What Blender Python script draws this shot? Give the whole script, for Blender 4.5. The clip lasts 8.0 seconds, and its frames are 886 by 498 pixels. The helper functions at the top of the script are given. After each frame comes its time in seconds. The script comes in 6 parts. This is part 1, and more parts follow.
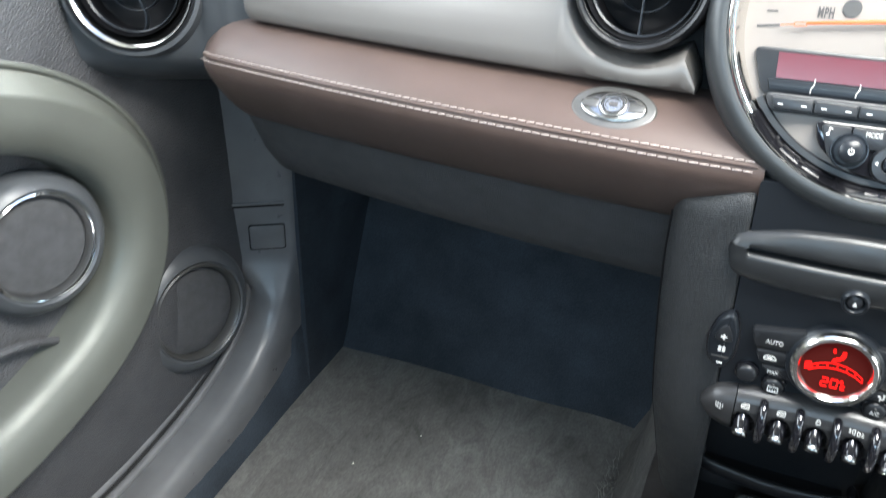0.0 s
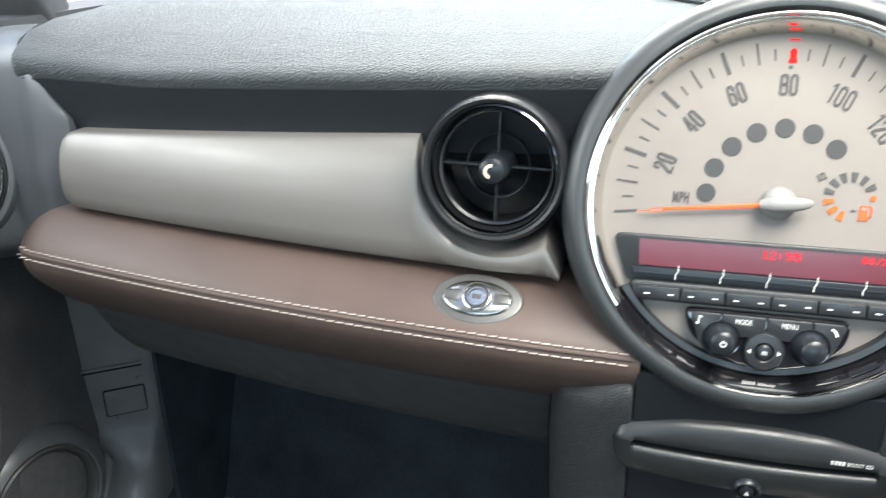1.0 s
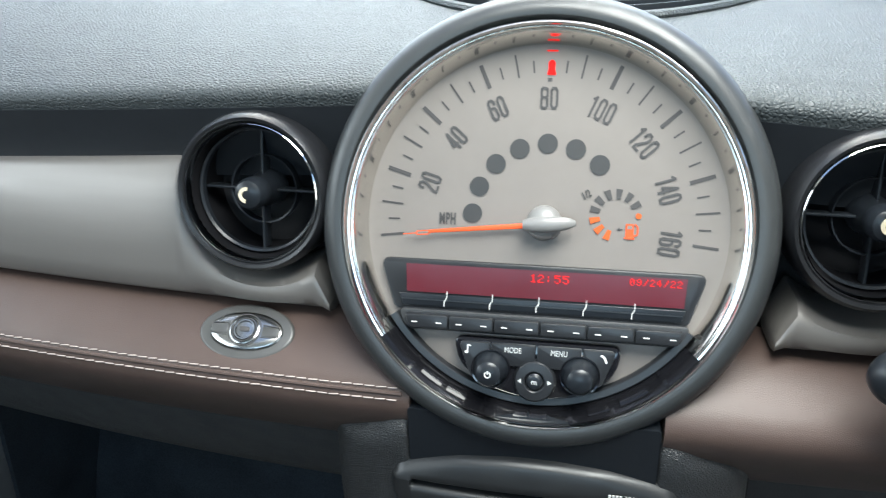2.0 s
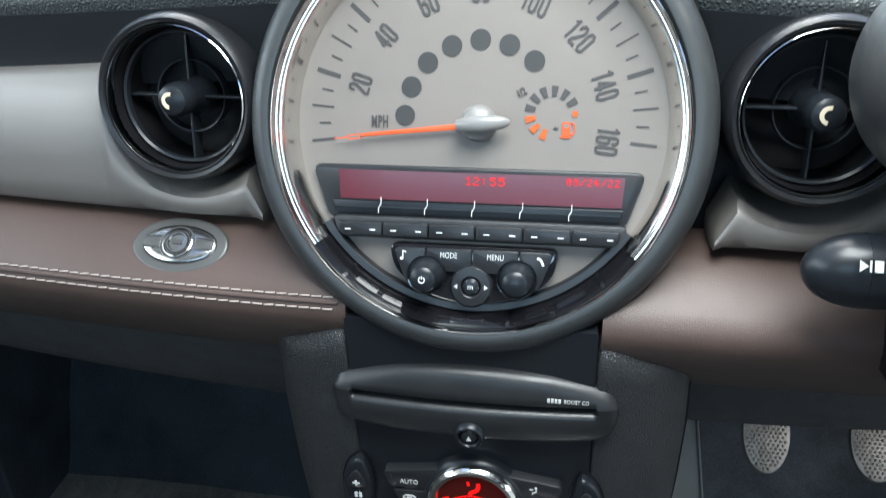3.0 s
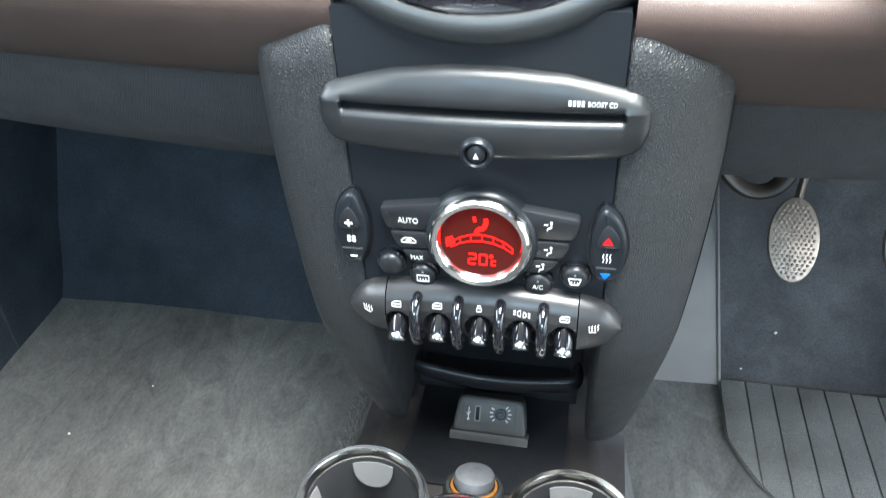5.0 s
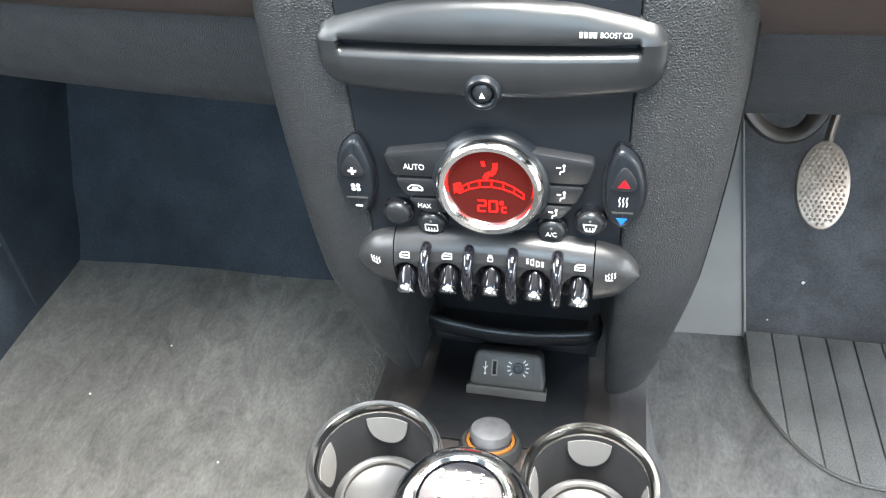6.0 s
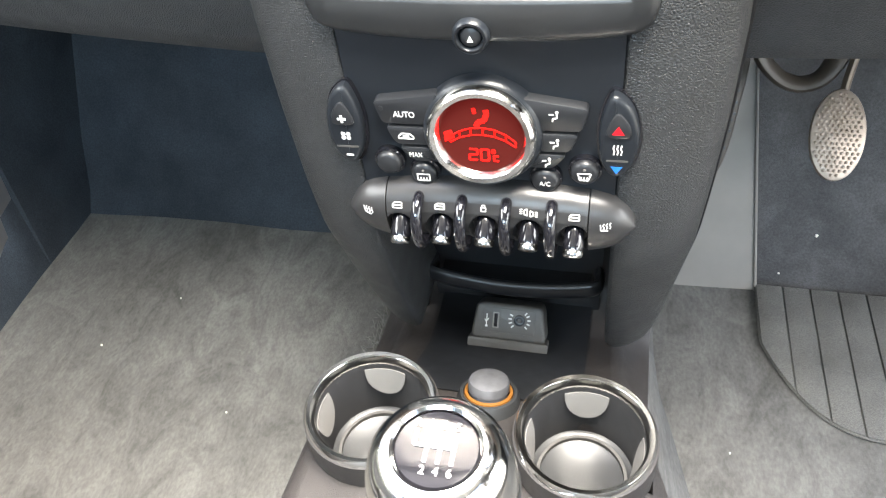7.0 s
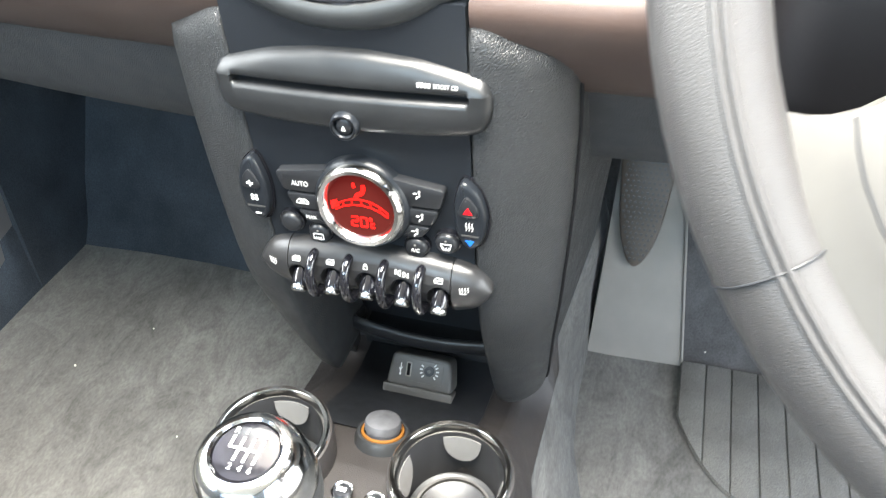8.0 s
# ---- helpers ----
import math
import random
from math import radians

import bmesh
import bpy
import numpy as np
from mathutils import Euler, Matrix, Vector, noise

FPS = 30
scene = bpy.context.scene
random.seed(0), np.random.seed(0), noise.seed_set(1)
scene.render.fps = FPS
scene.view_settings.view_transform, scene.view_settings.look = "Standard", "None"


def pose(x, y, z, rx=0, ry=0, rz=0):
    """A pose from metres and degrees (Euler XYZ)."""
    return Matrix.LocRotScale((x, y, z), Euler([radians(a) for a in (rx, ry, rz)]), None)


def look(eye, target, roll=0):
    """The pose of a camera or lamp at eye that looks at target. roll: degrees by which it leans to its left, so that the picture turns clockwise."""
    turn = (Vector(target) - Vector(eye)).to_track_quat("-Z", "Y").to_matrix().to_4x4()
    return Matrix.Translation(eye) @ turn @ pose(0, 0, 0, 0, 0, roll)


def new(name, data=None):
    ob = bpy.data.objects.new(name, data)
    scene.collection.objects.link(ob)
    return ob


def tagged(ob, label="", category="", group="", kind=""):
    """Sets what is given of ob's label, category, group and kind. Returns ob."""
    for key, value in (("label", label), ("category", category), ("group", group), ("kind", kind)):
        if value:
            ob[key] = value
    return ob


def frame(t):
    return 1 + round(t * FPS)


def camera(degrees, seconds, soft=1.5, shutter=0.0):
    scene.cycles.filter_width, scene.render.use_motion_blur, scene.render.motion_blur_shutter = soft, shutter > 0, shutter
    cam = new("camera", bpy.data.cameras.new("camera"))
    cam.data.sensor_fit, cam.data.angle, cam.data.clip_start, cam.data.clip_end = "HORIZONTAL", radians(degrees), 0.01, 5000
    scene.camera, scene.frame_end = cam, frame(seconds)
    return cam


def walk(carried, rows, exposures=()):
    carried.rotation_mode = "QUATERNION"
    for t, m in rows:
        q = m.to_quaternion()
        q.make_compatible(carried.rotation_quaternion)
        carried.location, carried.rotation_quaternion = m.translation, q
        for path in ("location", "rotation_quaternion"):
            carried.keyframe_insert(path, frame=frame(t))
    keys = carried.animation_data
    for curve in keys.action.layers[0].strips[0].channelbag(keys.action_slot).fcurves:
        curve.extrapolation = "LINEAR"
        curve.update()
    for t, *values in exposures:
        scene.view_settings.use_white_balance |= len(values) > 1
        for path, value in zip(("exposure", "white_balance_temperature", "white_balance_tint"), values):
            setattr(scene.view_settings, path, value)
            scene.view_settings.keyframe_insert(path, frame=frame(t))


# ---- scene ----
cam = camera(59.31, 8.0, soft=1.1, shutter=0.3)
PATH = [
    (0, (-0.0742, -0.5003, 0.7721), (-0.4219, 0.3179, 0.3142), 2.06),
    (0.5, (-0.1197, -0.4454, 0.8153), (-0.3964, 0.4167, 0.3908), 0.78),
    (1, (-0.0844, -0.4124, 0.8424), (-0.3128, 0.4789, 0.4506), 0.16),
    (1.5, (-0.0214, -0.3841, 0.8522), (-0.2324, 0.5213, 0.4837), -0.03),
    (1.7, (-0.0015, -0.3700, 0.8451), (-0.1965, 0.5398, 0.4787), 0.06),
    (2.8, (0.0464, -0.3482, 0.8190), (-0.1116, 0.5478, 0.4039), -0.26),
    (3, (0.0495, -0.3482, 0.8110), (-0.1098, 0.5369, 0.3738), -0.67),
    (3.5, (0.0487, -0.3470, 0.7850), (-0.1049, 0.5142, 0.3006), -0.88),
    (4, (0.0486, -0.3518, 0.7553), (-0.1020, 0.4923, 0.2409), -0.66),
    (4.5, (0.0480, -0.3518, 0.7246), (-0.1046, 0.4775, 0.1870), -0.47),
    (5, (0.0496, -0.3411, 0.6964), (-0.1088, 0.4746, 0.1400), -0.73),
    (5.2, (0.0554, -0.3362, 0.6822), (-0.1139, 0.4695, 0.1146), -1.28),
    (6.3, (0.0550, -0.3210, 0.6810), (-0.1320, 0.4495, 0.0720), -3.60),
    (6.5, (0.0569, -0.3152, 0.6806), (-0.1346, 0.4467, 0.0619), -4.09),
    (7, (0.0688, -0.3227, 0.6744), (-0.1345, 0.4168, 0.0327), -4.42),
    (7.5, (0.1127, -0.3297, 0.6881), (-0.0998, 0.4149, 0.0553), -2.76),
    (8, (0.1684, -0.3573, 0.7167), (-0.0749, 0.4193, 0.1355), -0.94),
]
EXPOSURES = [(0.0, 2.68, 6250, 7), (0.5, 2.56, 6350, 7), (1.0, 2.2, 6500, 6), (1.5, 1.8, 6350, 4), (3.0, 1.63, 5900, 3.5), (3.5, 2.02, 5900, 2.5), (4.0, 2.5, 5950, 1), (4.5, 2.9, 5950, 1.5), (5.2, 3.47, 6200, 5.5), (6.5, 3.7, 6700, 9), (7.0, 3.7, 6900, 10), (7.5, 3.78, 6750, 9), (8.0, 3.74, 6700, 8)]
walk(cam, [(t, look(eye, target, roll)) for t, eye, target, roll in PATH], EXPOSURES)

# ---- light ----
world = bpy.data.worlds.new("sky")
scene.world = world
world.use_nodes = True
wn = world.node_tree
wn.nodes.clear()
sky = wn.nodes.new("ShaderNodeTexSky")
sky.sky_type, sky.sun_disc = "NISHITA", False
sky.sun_elevation, sky.sun_rotation = radians(57), radians(345)
sky.air_density, sky.dust_density, sky.ozone_density = 1.0, 3.0, 1.0
bg = wn.nodes.new("ShaderNodeBackground")
bg.inputs["Strength"].default_value = 0.15
wout = wn.nodes.new("ShaderNodeOutputWorld")
wn.links.new(sky.outputs[0], bg.inputs[0])
wn.links.new(bg.outputs[0], wout.inputs[0])


def lamp_area(name, m, sx, sy, power, color):
    d = bpy.data.lights.new(name, "AREA")
    d.shape, d.size, d.size_y, d.energy, d.color = "RECTANGLE", sx, sy, power, color
    ob = new(name, d)
    ob.matrix_world = m
    return ob


sun = bpy.data.lights.new("sun", "SUN")
sun.energy, sun.angle, sun.color = 0.4, radians(35), (1.0, 0.96, 0.9)
sun_ob = new("sun", sun)
sun_ob.matrix_world = look((-0.52, 1.93, 3.4), (0, 0, 0.3))
# daylight that comes in by the windows, the open sunroof and the open driver's door
lamp_area("windscreen_daylight", look((-0.2, 0.62, 1.30), (-0.2, -0.15, 0.55)), 1.05, 0.5, 2.6, (0.82, 0.97, 1.0))
lamp_area("left_window_daylight", look((-0.80, -0.35, 0.98), (0.5, -0.10, 0.80)), 0.9, 0.4, 2.1, (0.96, 0.98, 0.95))
lamp_area("door_daylight", look((0.90, -0.25, 0.72), (0.33, 0.06, 0.0)), 0.9, 0.5, 1.3, (1.0, 0.95, 0.86))
lamp_area("rear_window_daylight", look((0.0, -1.45, 1.12), (0.0, 0.1, 0.4)), 1.0, 0.35, 2.4, (0.62, 0.83, 1.0))
lamp_area("sunroof_daylight", look((0.15, -0.19, 1.20), (0.04, -0.14, 0.0)), 0.56, 0.34, 6.2, (1.0, 0.965, 0.90))

# ---- materials ----


def material(name, color, rough=0.5, metal=0.0, vary=0.0, vary_scale=30.0, bump=0.0, bump_scale=800.0, bump_kind="noise",
             coat=0.0, emit=None, emit_power=0.0, rough_vary=0.06, spec=0.5, stretch=(1, 1, 1), fine=0.0, fine_scale=2500.0, nap=0.0):
    m = bpy.data.materials.new(name)
    m.use_nodes = True
    nt = m.node_tree
    b = nt.nodes["Principled BSDF"]
    b.inputs["Base Color"].default_value = (*color, 1)
    b.inputs["Roughness"].default_value = rough
    b.inputs["Metallic"].default_value = metal
    b.inputs["Specular IOR Level"].default_value = spec
    b.inputs["Coat Weight"].default_value = coat
    b.inputs["Coat Roughness"].default_value = 0.05
    if emit:
        b.inputs["Emission Color"].default_value = (*emit, 1)
        b.inputs["Emission Strength"].default_value = emit_power
    co = nt.nodes.new("ShaderNodeTexCoord")
    mp = nt.nodes.new("ShaderNodeMapping")
    mp.inputs["Scale"].default_value = stretch
    nt.links.new(co.outputs["Object"], mp.inputs["Vector"])

    def tex(scale, detail=4.0, kind="noise"):
        if kind == "voronoi":
            n = nt.nodes.new("ShaderNodeTexVoronoi")
            n.feature = "DISTANCE_TO_EDGE"
            n.inputs["Scale"].default_value = scale
            nt.links.new(mp.outputs[0], n.inputs["Vector"])
            r = nt.nodes.new("ShaderNodeMapRange")
            r.inputs["From Max"].default_value = 0.35
            nt.links.new(n.outputs["Distance"], r.inputs["Value"])
            return r.outputs[0]
        n = nt.nodes.new("ShaderNodeTexNoise")
        n.inputs["Scale"].default_value = scale
        n.inputs["Detail"].default_value = detail
        nt.links.new(mp.outputs[0], n.inputs["Vector"])
        return n.outputs[0]

    if vary:
        a = tex(vary_scale, 6.0)
        r = nt.nodes.new("ShaderNodeMapRange")
        r.inputs["From Min"].default_value, r.inputs["From Max"].default_value = 0.3, 0.7
        r.inputs["To Min"].default_value, r.inputs["To Max"].default_value = 1 - vary, 1 + vary
        nt.links.new(a, r.inputs["Value"])
        value = r.outputs[0]
        if fine:
            a2 = tex(fine_scale, 2.0)
            r2 = nt.nodes.new("ShaderNodeMapRange")
            r2.inputs["From Min"].default_value, r2.inputs["From Max"].default_value = 0.3, 0.7
            r2.inputs["To Min"].default_value, r2.inputs["To Max"].default_value = 1 - fine, 1 + fine
            nt.links.new(a2, r2.inputs["Value"])
            mm = nt.nodes.new("ShaderNodeMath")
            mm.operation = "MULTIPLY"
            nt.links.new(value, mm.inputs[0])
            nt.links.new(r2.outputs[0], mm.inputs[1])
            value = mm.outputs[0]
        if nap:
            # brushed pile: long wandering streaks
            n3 = nt.nodes.new("ShaderNodeTexNoise")
            n3.inputs["Scale"].default_value = 26.0
            n3.inputs["Detail"].default_value = 7.0
            n3.inputs["Roughness"].default_value = 0.68
            n3.inputs["Distortion"].default_value = 1.6
            nt.links.new(mp.outputs[0], n3.inputs["Vector"])
            r3 = nt.nodes.new("ShaderNodeMapRange")
            r3.inputs["From Min"].default_value, r3.inputs["From Max"].default_value = 0.34, 0.66
            r3.inputs["To Min"].default_value, r3.inputs["To Max"].default_value = 1 - nap, 1 + nap
            nt.links.new(n3.outputs[0], r3.inputs["Value"])
            m3 = nt.nodes.new("ShaderNodeMath")
            m3.operation = "MULTIPLY"
            nt.links.new(value, m3.inputs[0])
            nt.links.new(r3.outputs[0], m3.inputs[1])
            value = m3.outputs[0]
        mix = nt.nodes.new("ShaderNodeVectorMath")
        mix.operation = "SCALE"
        mix.inputs[0].default_value = color
        nt.links.new(value, mix.inputs["Scale"])
        nt.links.new(mix.outputs[0], b.inputs["Base Color"])
    if rough_vary:
        a = tex(vary_scale * 2.3, 5.0)
        r = nt.nodes.new("ShaderNodeMapRange")
        r.inputs["From Min"].default_value, r.inputs["From Max"].default_value = 0.3, 0.7
        r.inputs["To Min"].default_value = max(0.02, rough - rough_vary)
        r.inputs["To Max"].default_value = min(1, rough + rough_vary)
        nt.links.new(a, r.inputs["Value"])
        nt.links.new(r.outputs[0], b.inputs["Roughness"])
    if bump:
        bp = nt.nodes.new("ShaderNodeBump")
        bp.inputs["Strength"].default_value = 1.0
        bp.inputs["Distance"].default_value = bump
        nt.links.new(tex(bump_scale, 3.0, bump_kind), bp.inputs["Height"])
        nt.links.new(bp.outputs[0], b.inputs["Normal"])
    return m


M_PAD = material("grained_dash_plastic", (0.029, 0.034, 0.036), 0.52, vary=0.08, bump=0.00048, bump_scale=430, bump_kind="voronoi", spec=0.4, rough_vary=0.015)
M_DARK = material("black_plastic", (0.011, 0.012, 0.014), 0.5, vary=0.15, bump=0.00008, bump_scale=900)
M_GRAIN = material("grained_console_plastic", (0.018, 0.019, 0.020), 0.46, vary=0.12, bump=0.00030, bump_scale=650, bump_kind="voronoi")
M_SATIN = material("satin_black_plastic", (0.010, 0.012, 0.015), 0.30, vary=0.03, bump=0.00002, bump_scale=1500, spec=0.33, rough_vary=0.008)
M_GLOVE = material("charcoal_lower_panel", (0.036, 0.038, 0.041), 0.55, vary=0.1, bump=0.0003, bump_scale=650, bump_kind="voronoi")
M_BANK = material("satin_anthracite_plastic", (0.026, 0.026, 0.027), 0.34, 0.25, vary=0.08, bump=0.00002, bump_scale=1500)
M_BUTTON = material("soft_black_button", (0.014, 0.015, 0.017), 0.34, vary=0.1, bump=0.00002, bump_scale=1500, spec=0.38)
M_HOLE = material("matt_black_recess", (0.004, 0.004, 0.005), 0.6, rough_vary=0, spec=0.2)
M_KNOBCAP = material("black_knob_cap", (0.008, 0.008, 0.010), 0.10, rough_vary=0.02, spec=0.2)
M_GLOSS = material("piano_black", (0.006, 0.006, 0.008), 0.08, coat=0.6, rough_vary=0.02)
M_VENT = material("black_vent_ring", (0.010, 0.0105, 0.012), 0.34, vary=0.1, bump=0.00004, bump_scale=1400, spec=0.35)
M_LIP = material("smooth_dark_band", (0.011, 0.013, 0.016), 0.55, vary=0.06, bump=0.00003, bump_scale=1400, spec=0.3)
M_RUBBER = material("soft_black_bezel", (0.026, 0.027, 0.028), 0.36, vary=0.1, bump=0.00006, bump_scale=1400)
M_CHROME = material("chrome", (0.66, 0.66, 0.65), 0.08, 1.0, rough_vary=0.03)
M_RIM = material("satin_chrome_rim", (0.80, 0.785, 0.75), 0.13, 1.0, rough_vary=0.04)
M_BADGE = material("soft_chrome", (0.36, 0.36, 0.35), 0.22, 1.0, rough_vary=0.03)
M_SURROUND = material("grey_latch_surround", (0.068, 0.067, 0.064), 0.36, 0.3, vary=0.05)
M_BAND = material("black_band_gloss", (0.005, 0.005, 0.006), 0.14, rough_vary=0.02, spec=0.22)
M_SILVER = material("brushed_silver_trim", (0.170, 0.158, 0.147), 0.42, 0.45, vary=0.05, vary_scale=60, bump=0.00002, bump_scale=500, stretch=(0.05, 1, 1))
M_POD = material("smooth_grey_pod", (0.066, 0.070, 0.075), 0.37, vary=0.06, bump=0.00004, bump_scale=1400)
M_BEZEL = material("satin_dial_bezel", (0.024, 0.026, 0.027), 0.40, vary=0.05, bump=0.00005, bump_scale=1400)
M_LEATHER = material("brown_leather", (0.065, 0.0445, 0.0375), 0.40, vary=0.09, vary_scale=18, bump=0.00006, bump_scale=1100, bump_kind="voronoi", rough_vary=0.02, spec=0.34)
M_STITCH = material("pale_thread", (0.38, 0.32, 0.29), 0.75, vary=0.15, vary_scale=300, bump=0.0001, bump_scale=3000)
M_CARPET = material("grey_carpet", (0.122, 0.119, 0.113), 0.97, nap=0.22, vary=0.22, vary_scale=12, fine=0.13, fine_scale=330, bump=0.0007, bump_scale=900, spec=0.15, stretch=(1.0, 0.55, 1.0))
# side and toe carpet with the footwell's shade put into a navy colour
M_KICKSHADE = material("shade_tinted_carpet", (0.036, 0.044, 0.054), 0.95, vary=0.25, vary_scale=14, fine=0.2, fine_scale=520, bump=0.0007, bump_scale=900, spec=0.15)
# darker copy of the grey carpet; its colour carries the shade behind the pedals
M_TOESHADE = material("shade_darkened_carpet", (0.068, 0.068, 0.069), 0.96, vary=0.25, vary_scale=14, fine=0.16, fine_scale=420, bump=0.0007, bump_scale=900, spec=0.15, nap=0.12)
M_THREAD = material("carpet_thread", (0.17, 0.165, 0.155), 0.9, vary=0.3, vary_scale=200)
M_MAT = material("ribbed_heel_mat", (0.115, 0.112, 0.105), 0.8, vary=0.2, vary_scale=20, fine=0.3, fine_scale=900, bump=0.0005, bump_scale=1200, spec=0.25)
M_DISC = material("disc_plate_plastic", (0.013, 0.014, 0.015), 0.40, vary=0.1, bump=0.00003, bump_scale=1500)
M_PLATE = material("grey_footrest_plate", (0.165, 0.153, 0.135), 0.5, vary=0.08, vary_scale=25, bump=0.00003, bump_scale=1200)
M_ARM = material("grey_satin_door_trim", (0.112, 0.116, 0.100), 0.46, 0.2, vary=0.06, vary_scale=12, bump=0.00002, bump_scale=900)
M_DOOR = material("dark_grey_door_lining", (0.060, 0.060, 0.063), 0.55, vary=0.15, vary_scale=25, bump=0.0006, bump_scale=300, bump_kind="voronoi")
M_SILL = material("dark_sill_plastic", (0.118, 0.119, 0.122), 0.33, vary=0.15, vary_scale=20, bump=0.00005, bump_scale=900)
M_GRILLE = material("speaker_cloth", (0.060, 0.060, 0.062), 0.8, vary=0.2, vary_scale=80, bump=0.0004, bump_scale=900, bump_kind="voronoi")
M_FACE = material("warm_silver_dial", (0.150, 0.133, 0.120), 0.5, 0.1, vary=0.03, vary_scale=40)
M_INK = material("dark_grey_ink", (0.034, 0.032, 0.032), 0.6)
M_LAMPOFF = material("unlit_tell_tale", (0.022, 0.022, 0.022), 0.5)
M_WHITE = material("white_print", (0.62, 0.62, 0.60), 0.6, rough_vary=0)
M_GREYPRINT = material("pale_grey_print", (0.50, 0.50, 0.48), 0.6, rough_vary=0)
M_MARK = material("cream_print", (0.52, 0.45, 0.33), 0.5, rough_vary=0)
M_BRACKET = material("brown_bracket_metal", (0.055, 0.044, 0.034), 0.5, 0.1, vary=0.2)
M_ORANGE = material("orange_needle", (0.48, 0.055, 0.006), 0.5, emit=(1.0, 0.12, 0.01), emit_power=0.035, rough_vary=0)
M_AMBER = material("lit_amber_segment", (0.34, 0.055, 0.002), 0.5, emit=(1.0, 0.22, 0.01), emit_power=0.045, rough_vary=0)
M_SCREEN = material("dark_red_display", (0.06, 0.006, 0.010), 0.18, emit=(0.58, 0.02, 0.026), emit_power=0.013, rough_vary=0.02)
M_SEG = material("lit_red_segment", (0.30, 0.006, 0.006), 0.5, emit=(1.0, 0.004, 0.002), emit_power=0.36, rough_vary=0, spec=0.1)
M_CLIMATE = material("red_climate_display", (0.024, 0.006, 0.005), 0.35, emit=(0.80, 0.026, 0.014), emit_power=0.011, rough_vary=0.02, spec=0.06)
M_RED = material("red_marking", (0.55, 0.008, 0.014), 0.6, emit=(0.9, 0.01, 0.02), emit_power=0.020, rough_vary=0, spec=0.1)
M_BLUE = material("blue_marking", (0.012, 0.115, 0.45), 0.6, rough_vary=0, spec=0.1)
M_NEEDLECAP = material("silver_needle_cap", (0.15, 0.147, 0.143), 0.36, 0.0)
M_PEDAL = material("worn_steel_pedal", (0.27, 0.22, 0.178), 0.42, 0.6, vary=0.25, vary_scale=60)
M_CUP = material("black_cup_wall", (0.020, 0.020, 0.021), 0.35, vary=0.1)
M_FLAP = material("grey_rubber_flap", (0.115, 0.110, 0.104), 0.7, vary=0.06)
M_CONSOLE = material("brown_black_console", (0.025, 0.022, 0.021), 0.5, vary=0.15, bump=0.00012, bump_scale=900, bump_kind="voronoi")
M_USB = material("grey_socket_block", (0.062, 0.060, 0.057), 0.5, vary=0.12, vary_scale=60, bump=0.00008, bump_scale=1300)
M_LIGHTER = material("dusty_grey_cap", (0.07, 0.07, 0.075), 0.6, vary=0.25, vary_scale=120)
M_GLOWRING = material("orange_ring", (0.17, 0.070, 0.014), 0.4, emit=(1.0, 0.35, 0.03), emit_power=0.003, rough_vary=0)
M_WHEEL = material("dark_grey_wheel_leather", (0.042, 0.040, 0.039), 0.45, vary=0.1, vary_scale=20, bump=0.00006, bump_scale=1300, bump_kind="voronoi")
M_WHEELSILVER = material("silver_spoke", (0.030, 0.029, 0.026), 0.6, 0.0, vary=0.04)
M_HEADLINER = material("pale_headlining", (0.50, 0.49, 0.46), 0.9, vary=0.05, bump=0.0003, bump_scale=700)
M_SHELL = material("dark_cabin_trim", (0.06, 0.06, 0.062), 0.7, vary=0.1)
M_GROUND = material("pale_concrete", (0.33, 0.32, 0.27), 0.9, vary=0.15, vary_scale=2.0, fine=0.3, fine_scale=90, bump=0.004, bump_scale=120)
M_SPECK = material("pale_crumb", (0.7, 0.68, 0.6), 0.8)
M_COWL = material("pale_screen_edge", (0.55, 0.55, 0.50), 0.6, vary=0.05)


def glass_material(name, color=(1, 1, 1), rough=0.0):
    m = bpy.data.materials.new(name)
    m.use_nodes = True
    b = m.node_tree.nodes["Principled BSDF"]
    b.inputs["Base Color"].default_value = (*color, 1)
    b.inputs["Roughness"].default_value = rough
    b.inputs["Transmission Weight"].default_value = 1.0
    b.inputs["IOR"].default_value = 1.45
    return m


M_GLASS = glass_material("clear_glass")

# ---- building helpers ----


def thing(name, label, category, m=None, kind="", group=""):
    ob = new(name)
    ob.empty_display_size = 0.02
    if m is not None:
        ob.matrix_world = m
    return tagged(ob, label, category, group, kind)


def finish(bm, name, mat, angle=38):
    bmesh.ops.recalc_face_normals(bm, faces=bm.faces)
    me = bpy.data.meshes.new(name)
    bm.to_mesh(me)
    bm.free()
    me.materials.append(mat)
    for p in me.polygons:
        p.use_smooth = len(p.vertices) <= 4
    me.set_sharp_from_angle(angle=radians(angle))
    return me


def part(name, bm, mat, parent, label="", m=None, angle=38):
    """One mesh object under a thing or a part; m is its pose in the parent's space."""
    ob = new(name, finish(bm, name, mat, angle))
    ob.parent = parent
    if m is not None:
        ob.matrix_local = m
    return tagged(ob, label)


def piece(name, me, parent, m=None, label=""):
    """A further part on a mesh that is already made."""
    ob = new(name, me)
    ob.parent = parent
    if m is not None:
        ob.matrix_local = m
    return tagged(ob, label)


def solid(name, bm, mat, label, category, kind="", m=None, group="", angle=38):
    ob = new(name, finish(bm, name, mat, angle))
    if m is not None:
        ob.matrix_world = m
    return tagged(ob, label, category, group, kind)


